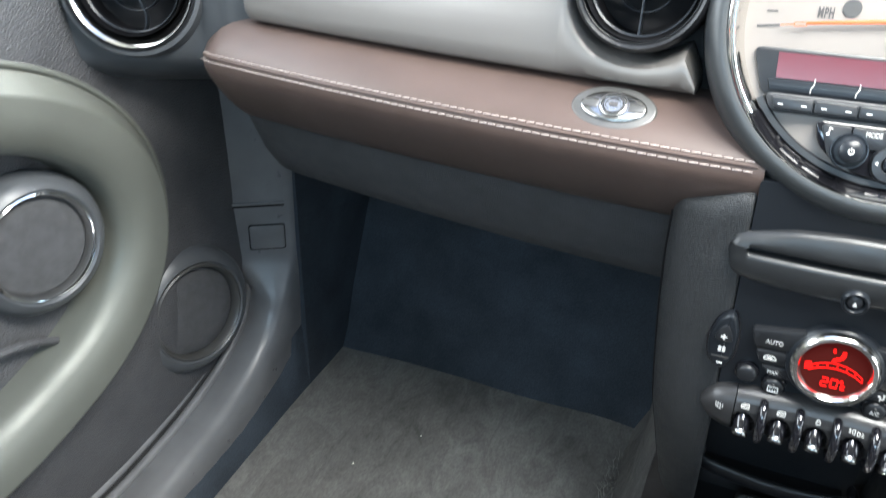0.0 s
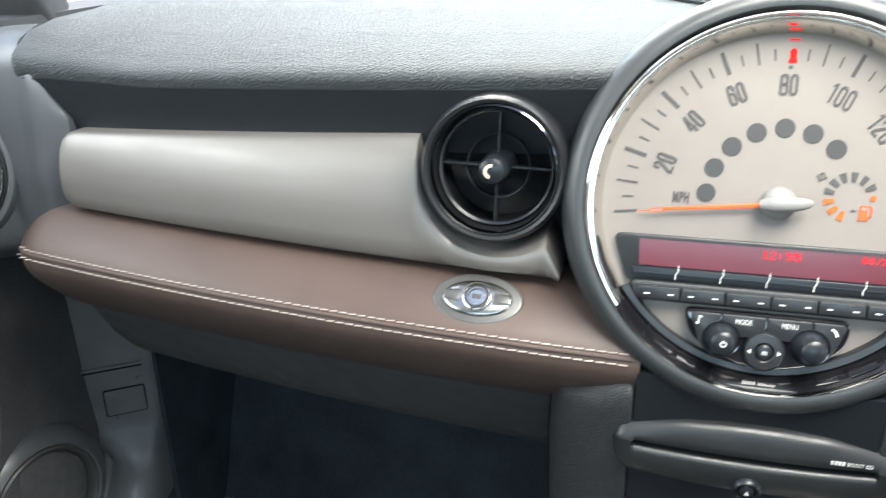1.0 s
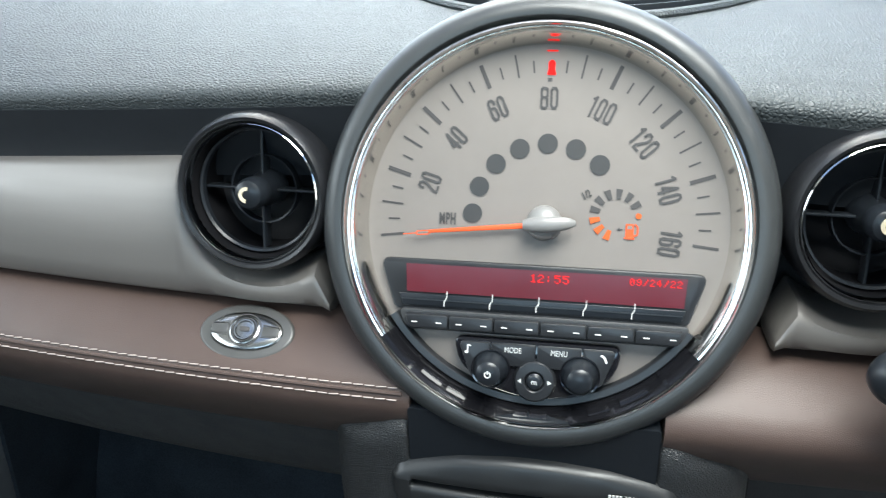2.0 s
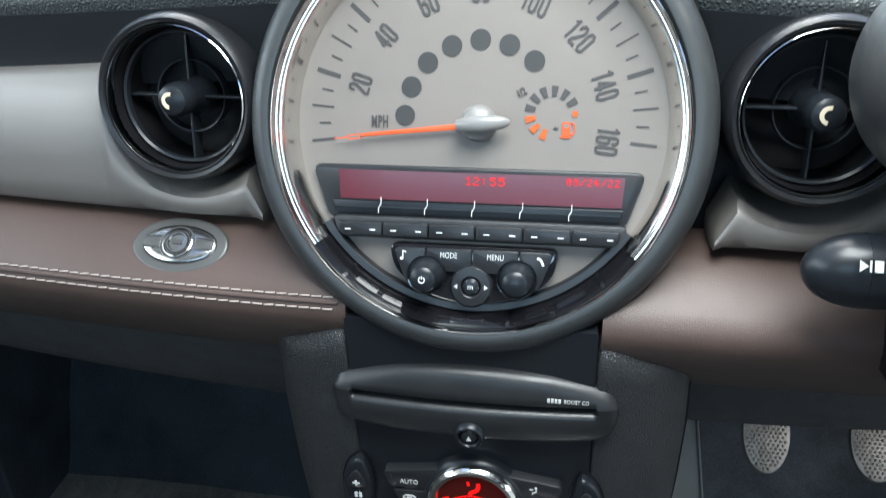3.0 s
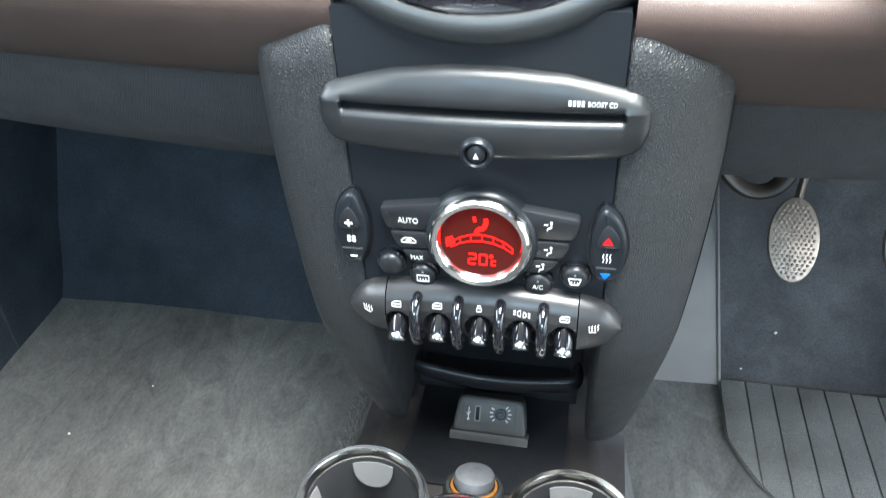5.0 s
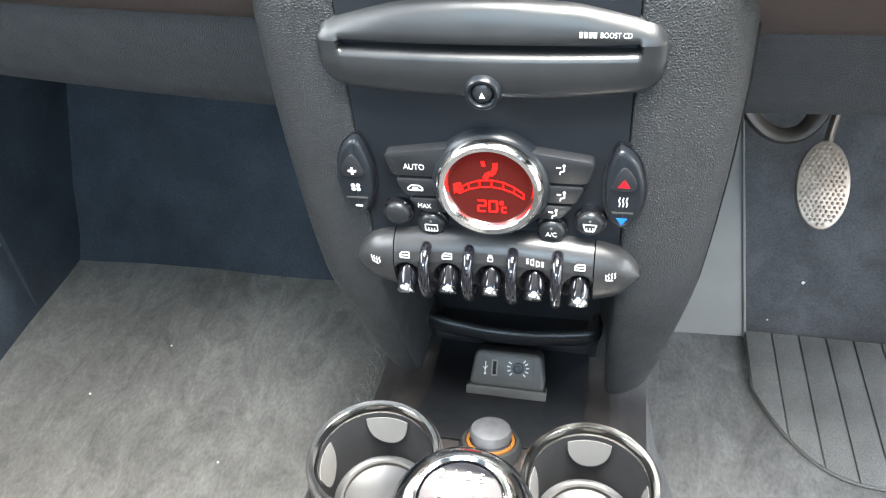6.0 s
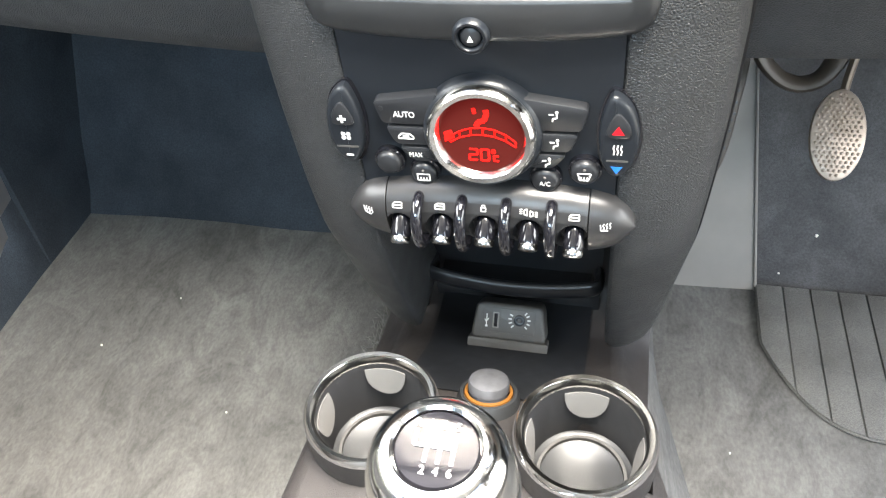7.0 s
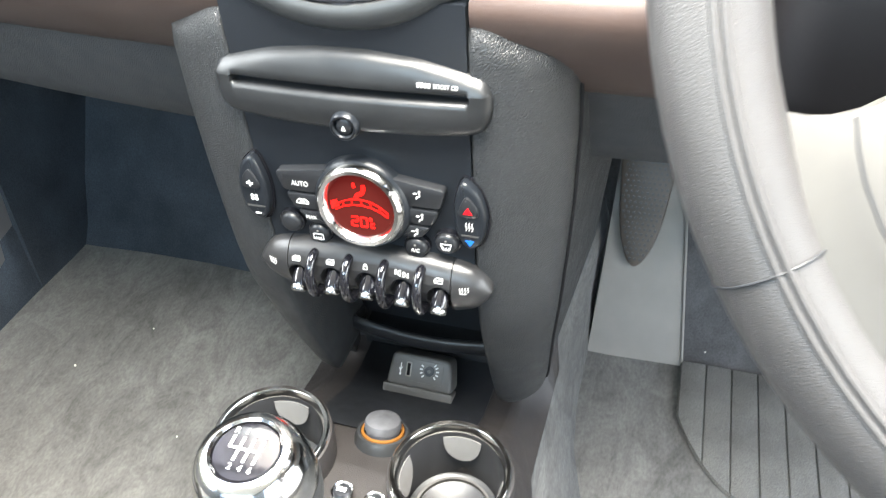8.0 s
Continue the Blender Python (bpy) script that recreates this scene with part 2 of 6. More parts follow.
def loft(rows, closed=True, caps=True, loop=False):
    """Skin over rows of points; closed: each row is a ring; loop: the last row joins the first."""
    bm = bmesh.new()
    vs = [[bm.verts.new(p) for p in r] for r in rows]
    n = len(rows[0])
    pairs = list(zip(vs, vs[1:])) + ([(vs[-1], vs[0])] if loop else [])
    for a, b in pairs:
        for i in range(n if closed else n - 1):
            j = (i + 1) % n
            bm.faces.new((a[i], a[j], b[j], b[i]))
    if caps and closed and not loop:
        bm.faces.new(vs[0])
        bm.faces.new(list(reversed(vs[-1])))
    bmesh.ops.remove_doubles(bm, verts=bm.verts, dist=1e-6)
    return bm


def sheet(rows, thick, way):
    """An open skin with thickness: rows of points, pushed by thick along way."""
    d = Vector(way) * thick
    rings = [list(map(Vector, r)) + [Vector(p) + d for p in reversed(r)] for r in rows]
    return loft(rings)


def lathe(profile, segs=48, start=0.0, end=360.0):
    """Turns (radius, height) points about z."""
    full = abs(end - start) >= 360
    k = segs if full else segs + 1
    rows = []
    for i in range(k):
        a = radians(start + (end - start) * i / segs)
        rows.append([(r * math.cos(a), r * math.sin(a), h) for r, h in profile])
    return loft(rows, closed=False, caps=False, loop=full)


def ring(profile, segs=64, start=0.0, end=360.0):
    """Turns a closed profile about z."""
    full = abs(end - start) >= 360
    k = segs if full else segs + 1
    rows = []
    for i in range(k):
        a = radians(start + (end - start) * i / segs)
        rows.append([(r * math.cos(a), r * math.sin(a), h) for r, h in profile])
    return loft(rows, closed=True, caps=not full, loop=full)


def prism(outline, h0, h1, bevel=0.0, segs=2):
    """An outline in x, y, raised from h0 to h1, with its upper edge rounded."""
    bm = bmesh.new()
    lo = [bm.verts.new((x, y, h0)) for x, y in outline]
    hi = [bm.verts.new((x, y, h1)) for x, y in outline]
    n = len(outline)
    for i in range(n):
        j = (i + 1) % n
        bm.faces.new((lo[i], lo[j], hi[j], hi[i]))
    bm.faces.new(hi)
    bm.faces.new(list(reversed(lo)))
    bmesh.ops.recalc_face_normals(bm, faces=bm.faces)
    if bevel:
        edges = [e for e in bm.edges if e.verts[0] in hi and e.verts[1] in hi]
        bmesh.ops.bevel(bm, geom=edges, offset=bevel, segments=segs, affect="EDGES", profile=0.5)
    return bm


def rounded(points, radius, steps=4):
    """An outline with its corners rounded; radius one number or one each."""
    out, n = [], len(points)
    for i in range(n):
        p, a, b = Vector(points[i]), Vector(points[i - 1]), Vector(points[(i + 1) % n])
        r = radius[i] if isinstance(radius, (list, tuple)) else radius
        u, w = a - p, b - p
        d = min(r, u.length * 0.49, w.length * 0.49)
        s, e = p + u.normalized() * d, p + w.normalized() * d
        for k in range(steps + 1):
            f = k / steps
            out.append(tuple((1 - f) ** 2 * s + 2 * f * (1 - f) * p + f * f * e))
    return out


def rect(x0, y0, x1, y1, r=0.0, steps=4):
    pts = [(x0, y0), (x1, y0), (x1, y1), (x0, y1)]
    return rounded(pts, r, steps) if r else pts


def oval(cx, cy, rx, ry, n=40):
    return [(cx + rx * math.cos(2 * math.pi * i / n), cy + ry * math.sin(2 * math.pi * i / n)) for i in range(n)]


def block(x0, y0, z0, x1, y1, z1, bevel=0.0, segs=2):
    bm = bmesh.new()
    bmesh.ops.create_cube(bm, size=1)
    for v in bm.verts:
        v.co = Vector(((x0 + x1) / 2 + v.co.x * (x1 - x0), (y0 + y1) / 2 + v.co.y * (y1 - y0), (z0 + z1) / 2 + v.co.z * (z1 - z0)))
    if bevel:
        bmesh.ops.bevel(bm, geom=bm.edges[:], offset=bevel, segments=segs, affect="EDGES", profile=0.5)
    return bm


def join(*bms):
    """Several bmeshes in one."""
    out = bmesh.new()
    for b in bms:
        me = bpy.data.meshes.new("tmp")
        b.to_mesh(me)
        b.free()
        out.from_mesh(me)
        bpy.data.meshes.remove(me)
    return out


def moved(bm, m):
    bm.transform(m)
    return bm


def smooth_path(points, per=8, closed=False):
    """A Catmull-Rom line through the points."""
    p = [Vector(q) for q in points]
    n, out = len(p), []
    for i in range(n if closed else n - 1):
        a, b, c, d = (p[(i - 1) % n], p[i], p[(i + 1) % n], p[(i + 2) % n]) if closed else (p[max(i - 1, 0)], p[i], p[i + 1], p[min(i + 2, n - 1)])
        for k in range(per):
            t = k / per
            out.append(0.5 * ((2 * b) + (c - a) * t + (2 * a - 5 * b + 4 * c - d) * t * t + (3 * b - a - 3 * c + d) * t ** 3))
    if not closed:
        out.append(p[-1])
    return out


def sweep(path, section, up=(0, 0, 1), closed=False, caps=True):
    """Carries a section (side, up) along a path; section may be a function of the share of the way."""
    rows, n = [], len(path)
    for i, p in enumerate(path):
        q0 = path[(i - 1) % n] if closed or i else path[0]
        q1 = path[(i + 1) % n] if closed or i < n - 1 else path[-1]
        t = (Vector(q1) - Vector(q0)).normalized()
        side = t.cross(Vector(up)).normalized()
        top = side.cross(t).normalized()
        sec = section(i / max(1, n - 1)) if callable(section) else section
        rows.append([Vector(p) + side * a + top * b for a, b in sec])
    return loft(rows, closed=True, caps=caps and not closed, loop=closed)


def circle(r, n=12, squash=1.0):
    return [(r * math.cos(2 * math.pi * i / n), r * squash * math.sin(2 * math.pi * i / n)) for i in range(n)]


def letters(text, size, m=None, thick=0.0002, squeeze=1.0, spread=1.0, bold=0.0):
    """Raised letters in Blender's own font, centred on the origin."""
    c = bpy.data.curves.new("letters", "FONT")
    c.body, c.size, c.align_x, c.align_y, c.extrude, c.resolution_u, c.space_character = text, size, "CENTER", "CENTER", thick, 3, spread
    c.offset = bold
    ob = bpy.data.objects.new("letters", c)
    scene.collection.objects.link(ob)
    me = bpy.data.meshes.new_from_object(ob.evaluated_get(bpy.context.evaluated_depsgraph_get()))
    bpy.data.objects.remove(ob)
    bpy.data.curves.remove(c)
    bm = bmesh.new()
    bm.from_mesh(me)
    bpy.data.meshes.remove(me)
    if bm.verts:
        box = [(min(v.co[k] for v in bm.verts) + max(v.co[k] for v in bm.verts)) / 2 for k in (0, 1)]
        for v in bm.verts:
            v.co.x, v.co.y = (v.co.x - box[0]) * squeeze, v.co.y - box[1]
    if m is not None:
        bm.transform(m)
    return bm


def at(x, y, z, spin=0.0):
    return Matrix.Translation((x, y, z)) @ Matrix.Rotation(radians(spin), 4, "Z")


def stroke(points, width, z, thick=0.0003):
    """A flat line through points in x, y."""
    bms = []
    for (ax, ay), (bx, by) in zip(points, points[1:]):
        d = Vector((bx - ax, by - ay))
        n = Vector((-d.y, d.x)).normalized() * width / 2
        bms.append(prism([(ax - n.x, ay - n.y), (bx - n.x, by - n.y), (bx + n.x, by + n.y), (ax + n.x, ay + n.y)], z, z + thick))
    return join(*bms)

# ---- the cabin shell ----


def bend(x):
    """How far the dashboard draws back towards its ends."""
    return 0.03 * (max(0.0, abs(x) - 0.12) / 0.40) ** 2


def steps(a, b, n):
    return [a + (b - a) * i / (n - 1) for i in range(n)]


solid("ground", block(-400, -400, -0.32, 400, 400, -0.30), M_GROUND, "pale sunlit concrete ground outside round the car", "ground", "structure")
solid("ceiling", join(block(-0.70, -1.60, 1.17, 0.70, -0.43, 1.21), block(-0.70, -0.01, 1.17, 0.70, 0.03, 1.21), block(-0.70, -0.43, 1.17, -0.44, -0.01, 1.21), block(0.44, -0.43, 1.17, 0.70, -0.01, 1.21)), M_HEADLINER, "pale fabric headlining round an open sunroof", "ceiling", "structure")
solid("wall_rear", join(block(-0.74, -1.62, 0.0, 0.74, -1.58, 0.93), block(-0.74, -1.62, 1.11, 0.74, -1.58, 1.21)), M_SHELL, "dark trim below and above the rear window", "wall", "structure")
solid("wall_right", join(block(0.755, -1.60, 0.0, 0.80, -0.90, 1.12), block(0.755, 0.27, 0.0, 0.80, 0.60, 0.74), block(0.755, -0.90, -0.02, 0.80, 0.27, 0.14), block(0.70, -1.60, 1.12, 0.80, 0.05, 1.21)),
      M_SHELL, "dark driver's side of the cabin with the door open", "wall", "structure")
solid("wall_left", join(block(-0.82, -1.60, 0.0, -0.755, 0.60, 0.74), block(-0.80, -1.60, 1.12, -0.70, 0.05, 1.21), block(-0.80, -1.60, 0.74, -0.755, -1.0, 1.12)),
      M_SHELL, "dark passenger's side of the cabin with open window", "wall", "structure")
solid("door_jamb", block(-0.757, 0.228, 0.0, -0.712, 0.34, 0.72), M_DARK, "black door jamb behind the seals", "door jamb", "structure")
solid("wall_front", join(block(-0.80, 0.66, -0.02, 0.80, 0.70, 0.74), block(-0.80, 0.563, 0.69, 0.80, 0.658, 0.737)), M_SHELL, "dark bulkhead in front of the footwells", "wall", "structure")
for s, nm in ((-1, "pillar_left"), (1, "pillar_right")):
    solid(nm, sweep([Vector((s * 0.79, 0.40, 0.73)), Vector((s * 0.75, 0.25, 0.93)), Vector((s * 0.68, 0.03, 1.19))], rounded([(-0.03, -0.03), (0.03, -0.03), (0.03, 0.03), (-0.03, 0.03)], 0.012)),
          M_SHELL, "dark windscreen pillar trim", "pillar", "structure")
pane = solid("windscreen", sheet([[(x, 0.60 - 0.04 * abs(x), 0.74), (x, 0.32 - 0.03 * abs(x), 0.96), (x, 0.03, 1.18)] for x in steps(-0.68, 0.68, 9)], 0.005, (0, 0.6, 0.6)),
             M_GLASS, "clear curved windscreen above the dashboard", "windscreen", "structure")
pane.visible_shadow = False
solid("screen_seal", sweep(smooth_path([(-0.700, 0.170, 0.830), (-0.655, 0.215, 0.797), (-0.620, 0.265, 0.780), (-0.600, 0.335, 0.782), (-0.585, 0.42, 0.788), (-0.56, 0.52, 0.793)], 6), circle(0.009, 10, 0.8)), M_HOLE, "black rubber seal at the windscreen's lower corner", "seal", "structure")
solid("bonnet", sheet([[(x, 0.70, 0.77 - 0.10 * x * x), (x, 0.95, 0.765 - 0.12 * x * x), (x, 1.25, 0.72 - 0.15 * x * x), (x, 1.55, 0.60 - 0.2 * x * x)] for x in steps(-0.75, 0.75, 15)], 0.02, (0, 0, -1)),
      M_COWL, "pale painted car bonnet beyond the windscreen", "bonnet", "structure")

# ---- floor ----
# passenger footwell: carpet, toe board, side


def carpet_rows(x0, x1, za, zb, y_toe, n=26):
    rows = []
    for x in steps(x0, x1, n):
        r = []
        for y in steps(-1.3, y_toe - 0.03, 40):
            r.append((x, y, za + zb * y + 0.004 * noise.noise((x * 7, y * 7, 1.0))))
        if x0 > 0:
            for k in range(1, 7):
                a = k / 6 * radians(62)
                r.append((x, y_toe - 0.03 + 0.07 * math.sin(a), za + zb * y_toe + 0.07 * (1 - math.cos(a))))
            ye, ze = r[-1][1], r[-1][2]
            for k in range(1, 12):
                r.append((x, ye + 0.018 * k, ze + 0.034 * k))
        else:
            r.append((x, y_toe, za + zb * y_toe))
        rows.append(r)
    return rows


def toe_rows():
    """The passenger's toe board, from the fold of the floor up to the bulkhead."""
    rows = []
    for x in steps(-0.66, -0.11, 30):
        r = []
        for k in range(0, 22):
            y = 0.380 + 0.0125 * k
            fold = 0.385 + 0.003 * noise.noise((x * 9, 2.0, 0.0))
            z = 0.060 - 0.02 * max(0.0, (fold - y) / 0.005) + max(0.0, y - fold) * 2.1 * min(1.0, 0.12 + (y - fold) / 0.045)
            r.append((x, y, z + 0.002 * noise.noise((x * 12, y * 12, 5.0))))
        rows.append(r)
    return rows


solid("floor_passenger", sheet(carpet_rows(-0.66, -0.11, 0.023, 0.1, 0.43), 0.03, (0, 0, -1)), M_CARPET, "worn grey pile carpet of the passenger footwell", "carpet", "structure", angle=80)
solid("toe_board", sheet(toe_rows(), 0.02, (0, 0.8, -0.5)), M_KICKSHADE, "passenger toe board, its carpet coloured dark for under-dash shade", "toe board", "structure", angle=70)
driver_rows = carpet_rows(0.11, 0.76, 0.038, 0.05, 0.41)
solid("toe_board_driver", sheet([r[39:] for r in driver_rows], 0.02, (0, 0.8, -0.5)), M_TOESHADE, "carpeted toe board behind the pedals, darkened in colour for shade", "toe board", "structure", angle=80)
solid("floor_driver", sheet([r[:40] for r in driver_rows], 0.03, (0, 0, -1)), M_CARPET, "worn grey pile carpet of the driver's footwell", "carpet", "structure", angle=80)
# unseen seat-height slabs, added to hold back light bounced off the rear floor
solid("bounce_block", join(block(-0.66, -1.55, 0.0, -0.15, -0.33, 0.33, 0.03), block(0.15, -1.55, 0.0, 0.70, -0.36, 0.33, 0.03)), M_SHELL, "unseen plain slabs in place of seats, added to cut bounced light", "seat row", "structure")
# the centre tunnel under carpet
tunnel = []
for y in steps(-1.3, 0.62, 30):
    top = 0.205 + (0.02 if y < 0 else 0.0)
    w = 0.085 + max(0, y - 0.2) * 0.10
    k = min(1.0, max(0.0, (y - 0.10) / 0.15))
    tunnel.append([(-0.20, y, 0.0), (-0.165, y, 0.045), (-0.14, y, 0.09), (-w - 0.025, y, top - 0.03), (-w, y, top - 0.005), (-w + 0.02, y, top),
                   (w - 0.02, y, top), (w, y, top - 0.005), (w + 0.025 - 0.012 * k, y, top - 0.03), (0.14 - 0.018 * k, y, 0.09), (0.165 - 0.038 * k, y, 0.045), (0.20 - 0.068 * k, y, 0.0)])
solid("tunnel", loft(tunnel), M_CARPET, "grey carpeted transmission tunnel between the footwells", "tunnel", "structure", angle=60)
# side lining of the passenger footwell


def sill_height(y):
    """Where the side lining meets the sill trim."""
    table = [(0.262, 0.18), (0.245, 0.165), (0.205, 0.150), (0.145, 0.118), (0.06, 0.092), (-0.06, 0.074), (-0.30, 0.065), (-0.95, 0.065)]
    for (ya, za), (yb, zb) in zip(table, table[1:]):
        if ya >= y >= yb:
            return za + (zb - za) * (ya - y) / (ya - yb)
    return 0.18 if y < 0.292 else 0.56


rows = []
for y in steps(-0.9, 0.262, 40) + [0.264, 0.28, 0.2915, 0.2925] + steps(0.30, 0.66, 12):
    h = sill_height(y)
    rows.append([(-0.617 + 0.004 * noise.noise((y * 5, 0, 3)), y, 0.0), (-0.619, y, 0.05), (-0.623, y, max(0.055, h * 0.45)), (-0.633 if y < 0.262 else -0.627, y, max(0.06, h * 0.8)), (-0.650 if y < 0.262 else -0.634, y, h)])
solid("kick_panel", sheet(rows, 0.02, (-1, 0, 0)), M_KICKSHADE, "carpeted side of the passenger footwell, shade put into its colour", "side lining", "structure", angle=60)

# ---- dashboard ----
dash = thing("dashboard", "black grained dashboard with brushed silver and brown leather bands", "dashboard", kind="structure")


def pad_section(x):
    dz = 0.06 * max(0.3 - abs(x), -0.13)
    fall = 0.010 * min(1.0, max(0.0, -x - 0.48) / 0.078) ** 2
    pts = [(0.115, 0.690, 1), (0.0712, 0.6940, 1), (0.0690, 0.7030, 1), (0.0660, 0.7150, 1), (0.0620, 0.7280, 1), (0.0588, 0.7375, 1), (0.0568, 0.7425, 1), (0.0562, 0.7460, 1), (0.0585, 0.7492, 1), (0.0640, 0.7525, 1), (0.080, 0.7590, 0.9),
           (0.11, 0.768, 0.7), (0.16, 0.778, 0.4), (0.23, 0.787, 0.1), (0.32, 0.793, 0), (0.42, 0.794, 0), (0.50, 0.791, 0), (0.533, 0.784, 0), (0.556, 0.762, 0), (0.56, 0.70, 0), (0.30, 0.69, 0)]
    inset = 0.003 if x < -0.558 else 0.001 if x < -0.557 else 0.0
    out = []
    for y, z, k in pts:
        z1 = z + dz * k - fall * (1 - k * 0.8) - inset * (1 if z > 0.74 else 0)
        z1 += 0.013 * min(1.0, max(0.0, -x - 0.46) / 0.098) * max(0.0, 1 - abs(y - 0.088) / 0.06) * (1 if z > 0.745 else 0)
        y = y + inset
        w = min(1.0, max(0.0, (0.1195 - math.hypot(x + 0.002, (z1 - 0.689) / 0.961)) / 0.014))
        w = w * w * (3 - 2 * w)
        y = y + bend(x)
        out.append((x, y + max(0.0, 0.128 - y) * w, z1))
    return out


part("dash_pad", loft([pad_section(x) for x in sorted(steps(-0.554, 0.64, 63) + [-0.5585, -0.5573] + steps(-0.124, -0.060, 25) + steps(0.060, 0.124, 25))]), M_PAD, dash, "soft grained black upper dashboard pad", angle=50)
# the recessed face under the pad is kept dark by this sheet's own colour
lip = []
for x in sorted(steps(-0.550, 0.64, 62) + steps(-0.124, -0.060, 25) + steps(0.060, 0.124, 25)):
    lip.append([(x, py - 0.0012, pz) for _, py, pz in pad_section(x)[1:6]])
part("pad_lip", sheet(lip, 0.001, (0, 1, 0)), M_LIP, dash, "smooth dark band under the pad", angle=60)
part("recess_panel", loft([[(x, 0.092 + bend(x), 0.60), (x, 0.096 + bend(x), 0.73), (x, 0.13 + bend(x), 0.73), (x, 0.13 + bend(x), 0.60)] for x in steps(-0.56, 0.64, 40)]), M_DARK, dash, "dark recessed panel behind the vents")


def trim_section(x, side):
    u = abs(x)
    zb = 0.628 + 0.0035 * (u - 0.12) / 0.38
    zt = min(0.7118, 0.7118 - 0.075 * (u - 0.227))
    if u < 0.222:
        d = 0.0525 ** 2 - (u - 0.1685) ** 2
        zt = min(zt, 0.698 - math.sqrt(max(0, d)))
        if u < 0.134:
            zt = min(zt, 0.657 - 2.0 * (0.134 - u))
    e = max(0.0, u - 0.501) / 0.014
    sink = 0.006 * (1 - math.sqrt(max(0.0, 1 - e * e)))
    zb, zt = zb + sink, zt - sink
    h = zt - zb

    def face(f, proud):
        z = zb + h * f
        return (x, 0.044 + (z - 0.63) * 0.27 + bend(x) - proud, z)
    r = min(0.004 / h, 0.2)
    return [face(0, -0.03), face(0, -0.004), face(r * 0.4, 0.0005), face(r, 0.0030), face(0.2, 0.0058), face(0.35, 0.0080), face(0.5, 0.0093), face(0.65, 0.0098), face(0.8, 0.0093), face(1 - r, 0.0076), face(1 - r * 0.4, 0.0060), face(1, 0.0030), face(1, -0.03)]


xs = sorted(set(steps(0.1240, 0.24, 48) + steps(0.24, 0.501, 20) + [0.504, 0.507, 0.510, 0.5125, 0.5145]))
for s in (-1, 1):
    part("silver_trim", loft([trim_section(s * x, s) for x in xs]), M_SILVER, dash, "brushed silver decor panel cut out round the vent", angle=45)

LEATHER = [(0.075, 0.628), (0.050, 0.6265), (0.043, 0.6240), (0.033, 0.6195), (0.022, 0.6125), (0.014, 0.6065), (0.0085, 0.6005), (0.0062, 0.5945), (0.0075, 0.587), (0.013, 0.577),
           (0.022, 0.566), (0.033, 0.5545), (0.045, 0.5435), (0.055, 0.5355), (0.062, 0.533), (0.085, 0.54)]


def leather_point(x, i, f=0.0):
    y, z = LEATHER[i]
    if f:
        y2, z2 = LEATHER[i + 1]
        y, z = y + (y2 - y) * f, z + (z2 - z) * f
    if x < 0:
        reach = 0.044 * (1 - min(1.0, i / 5.5) ** 0.8) if i < 6 else 0.0
        x = -0.0695 + (x + 0.0695) * (0.4865 - reach) / 0.4865
    y += 26.0 * max(0.0, -x - 0.528) ** 2
    return Vector((x, y + bend(x), z - 0.0022 + 0.0055 * max(0, abs(x) - 0.12) / 0.4))


panel = part("leather_panel", loft([[leather_point(x, i) for i in range(len(LEATHER))] for x in steps(-0.556, -0.0695, 54)]), M_LEATHER, dash, "brown leather band with two rows of pale stitching", angle=60)
part("leather_panel", loft([[leather_point(x, i) for i in range(len(LEATHER))] for x in steps(0.0695, 0.62, 50)]), M_LEATHER, dash, "plain brown leather band on the driver's side", angle=60)
part("seam_ridge", sweep([leather_point(x, 6, 0.15) + Vector((0, -0.0002, 0.0002)) for x in steps(-0.545, -0.074, 62)], circle(0.0013, 8)), M_LEATHER, panel, "raised folded seam")
stitch = finish(sweep([Vector((-0.0028, 0, 0.0)), Vector((-0.0018, -0.0005, 0.0003)), Vector((0.0018, -0.0005, 0.0003)), Vector((0.0028, 0, 0.0))], circle(0.0004, 6)), "stitch", M_STITCH)
for i, f, tip in ((5, 0.75, 8), (6, 0.75, 10)):
    x = -0.542
    while x < -0.078:
        p = leather_point(x, i, f) + Vector((0, -0.0005, 0.0004))
        piece("stitch", stitch, panel, Matrix.Translation(p) @ Matrix.Rotation(radians(tip - 12 + random.uniform(-3, 3)), 4, "Y"))
        x += 0.0068

GLOVE = [(0.064, 0.5335), (0.078, 0.503), (0.098, 0.468), (0.113, 0.450), (0.128, 0.443), (0.16, 0.440), (0.24, 0.436), (0.36, 0.43), (0.36, 0.50), (0.12, 0.56), (0.08, 0.56)]


def glove_rows(x0, x1, lift):
    return [[(x, min(0.36, y + bend(x) + 9.0 * max(0.0, -x - 0.52) ** 2), z + lift * (1 if z < 0.53 else 0) + 0.012 * max(0, abs(x) - 0.12) / 0.4) for y, z in GLOVE] for x in steps(x0, x1, 40)]


part("glovebox", loft(glove_rows(-0.60, -0.118, 0.0)), M_GLOVE, dash, "black plastic glovebox lid below the leather", angle=50)
part("lower_panel", loft(glove_rows(0.112, 0.64, 0.012)), M_GLOVE, dash, "grained black knee panel on the driver's side", angle=50)
# bezel and slats of the demister outlet on top
gr = thing("demister_grille", "black slatted demister outlet in the dashboard top", "air vent")


def pad_z(y):
    pts = [(0.064, 0.768), (0.080, 0.7772), (0.11, 0.7816), (0.16, 0.7852), (0.23, 0.7888), (0.32, 0.793), (0.42, 0.794), (0.50, 0.791)]
    for (a, za), (b, zb) in zip(pts, pts[1:]):
        if y <= b:
            return za + (zb - za) * (y - a) / (b - a)
    return 0.79


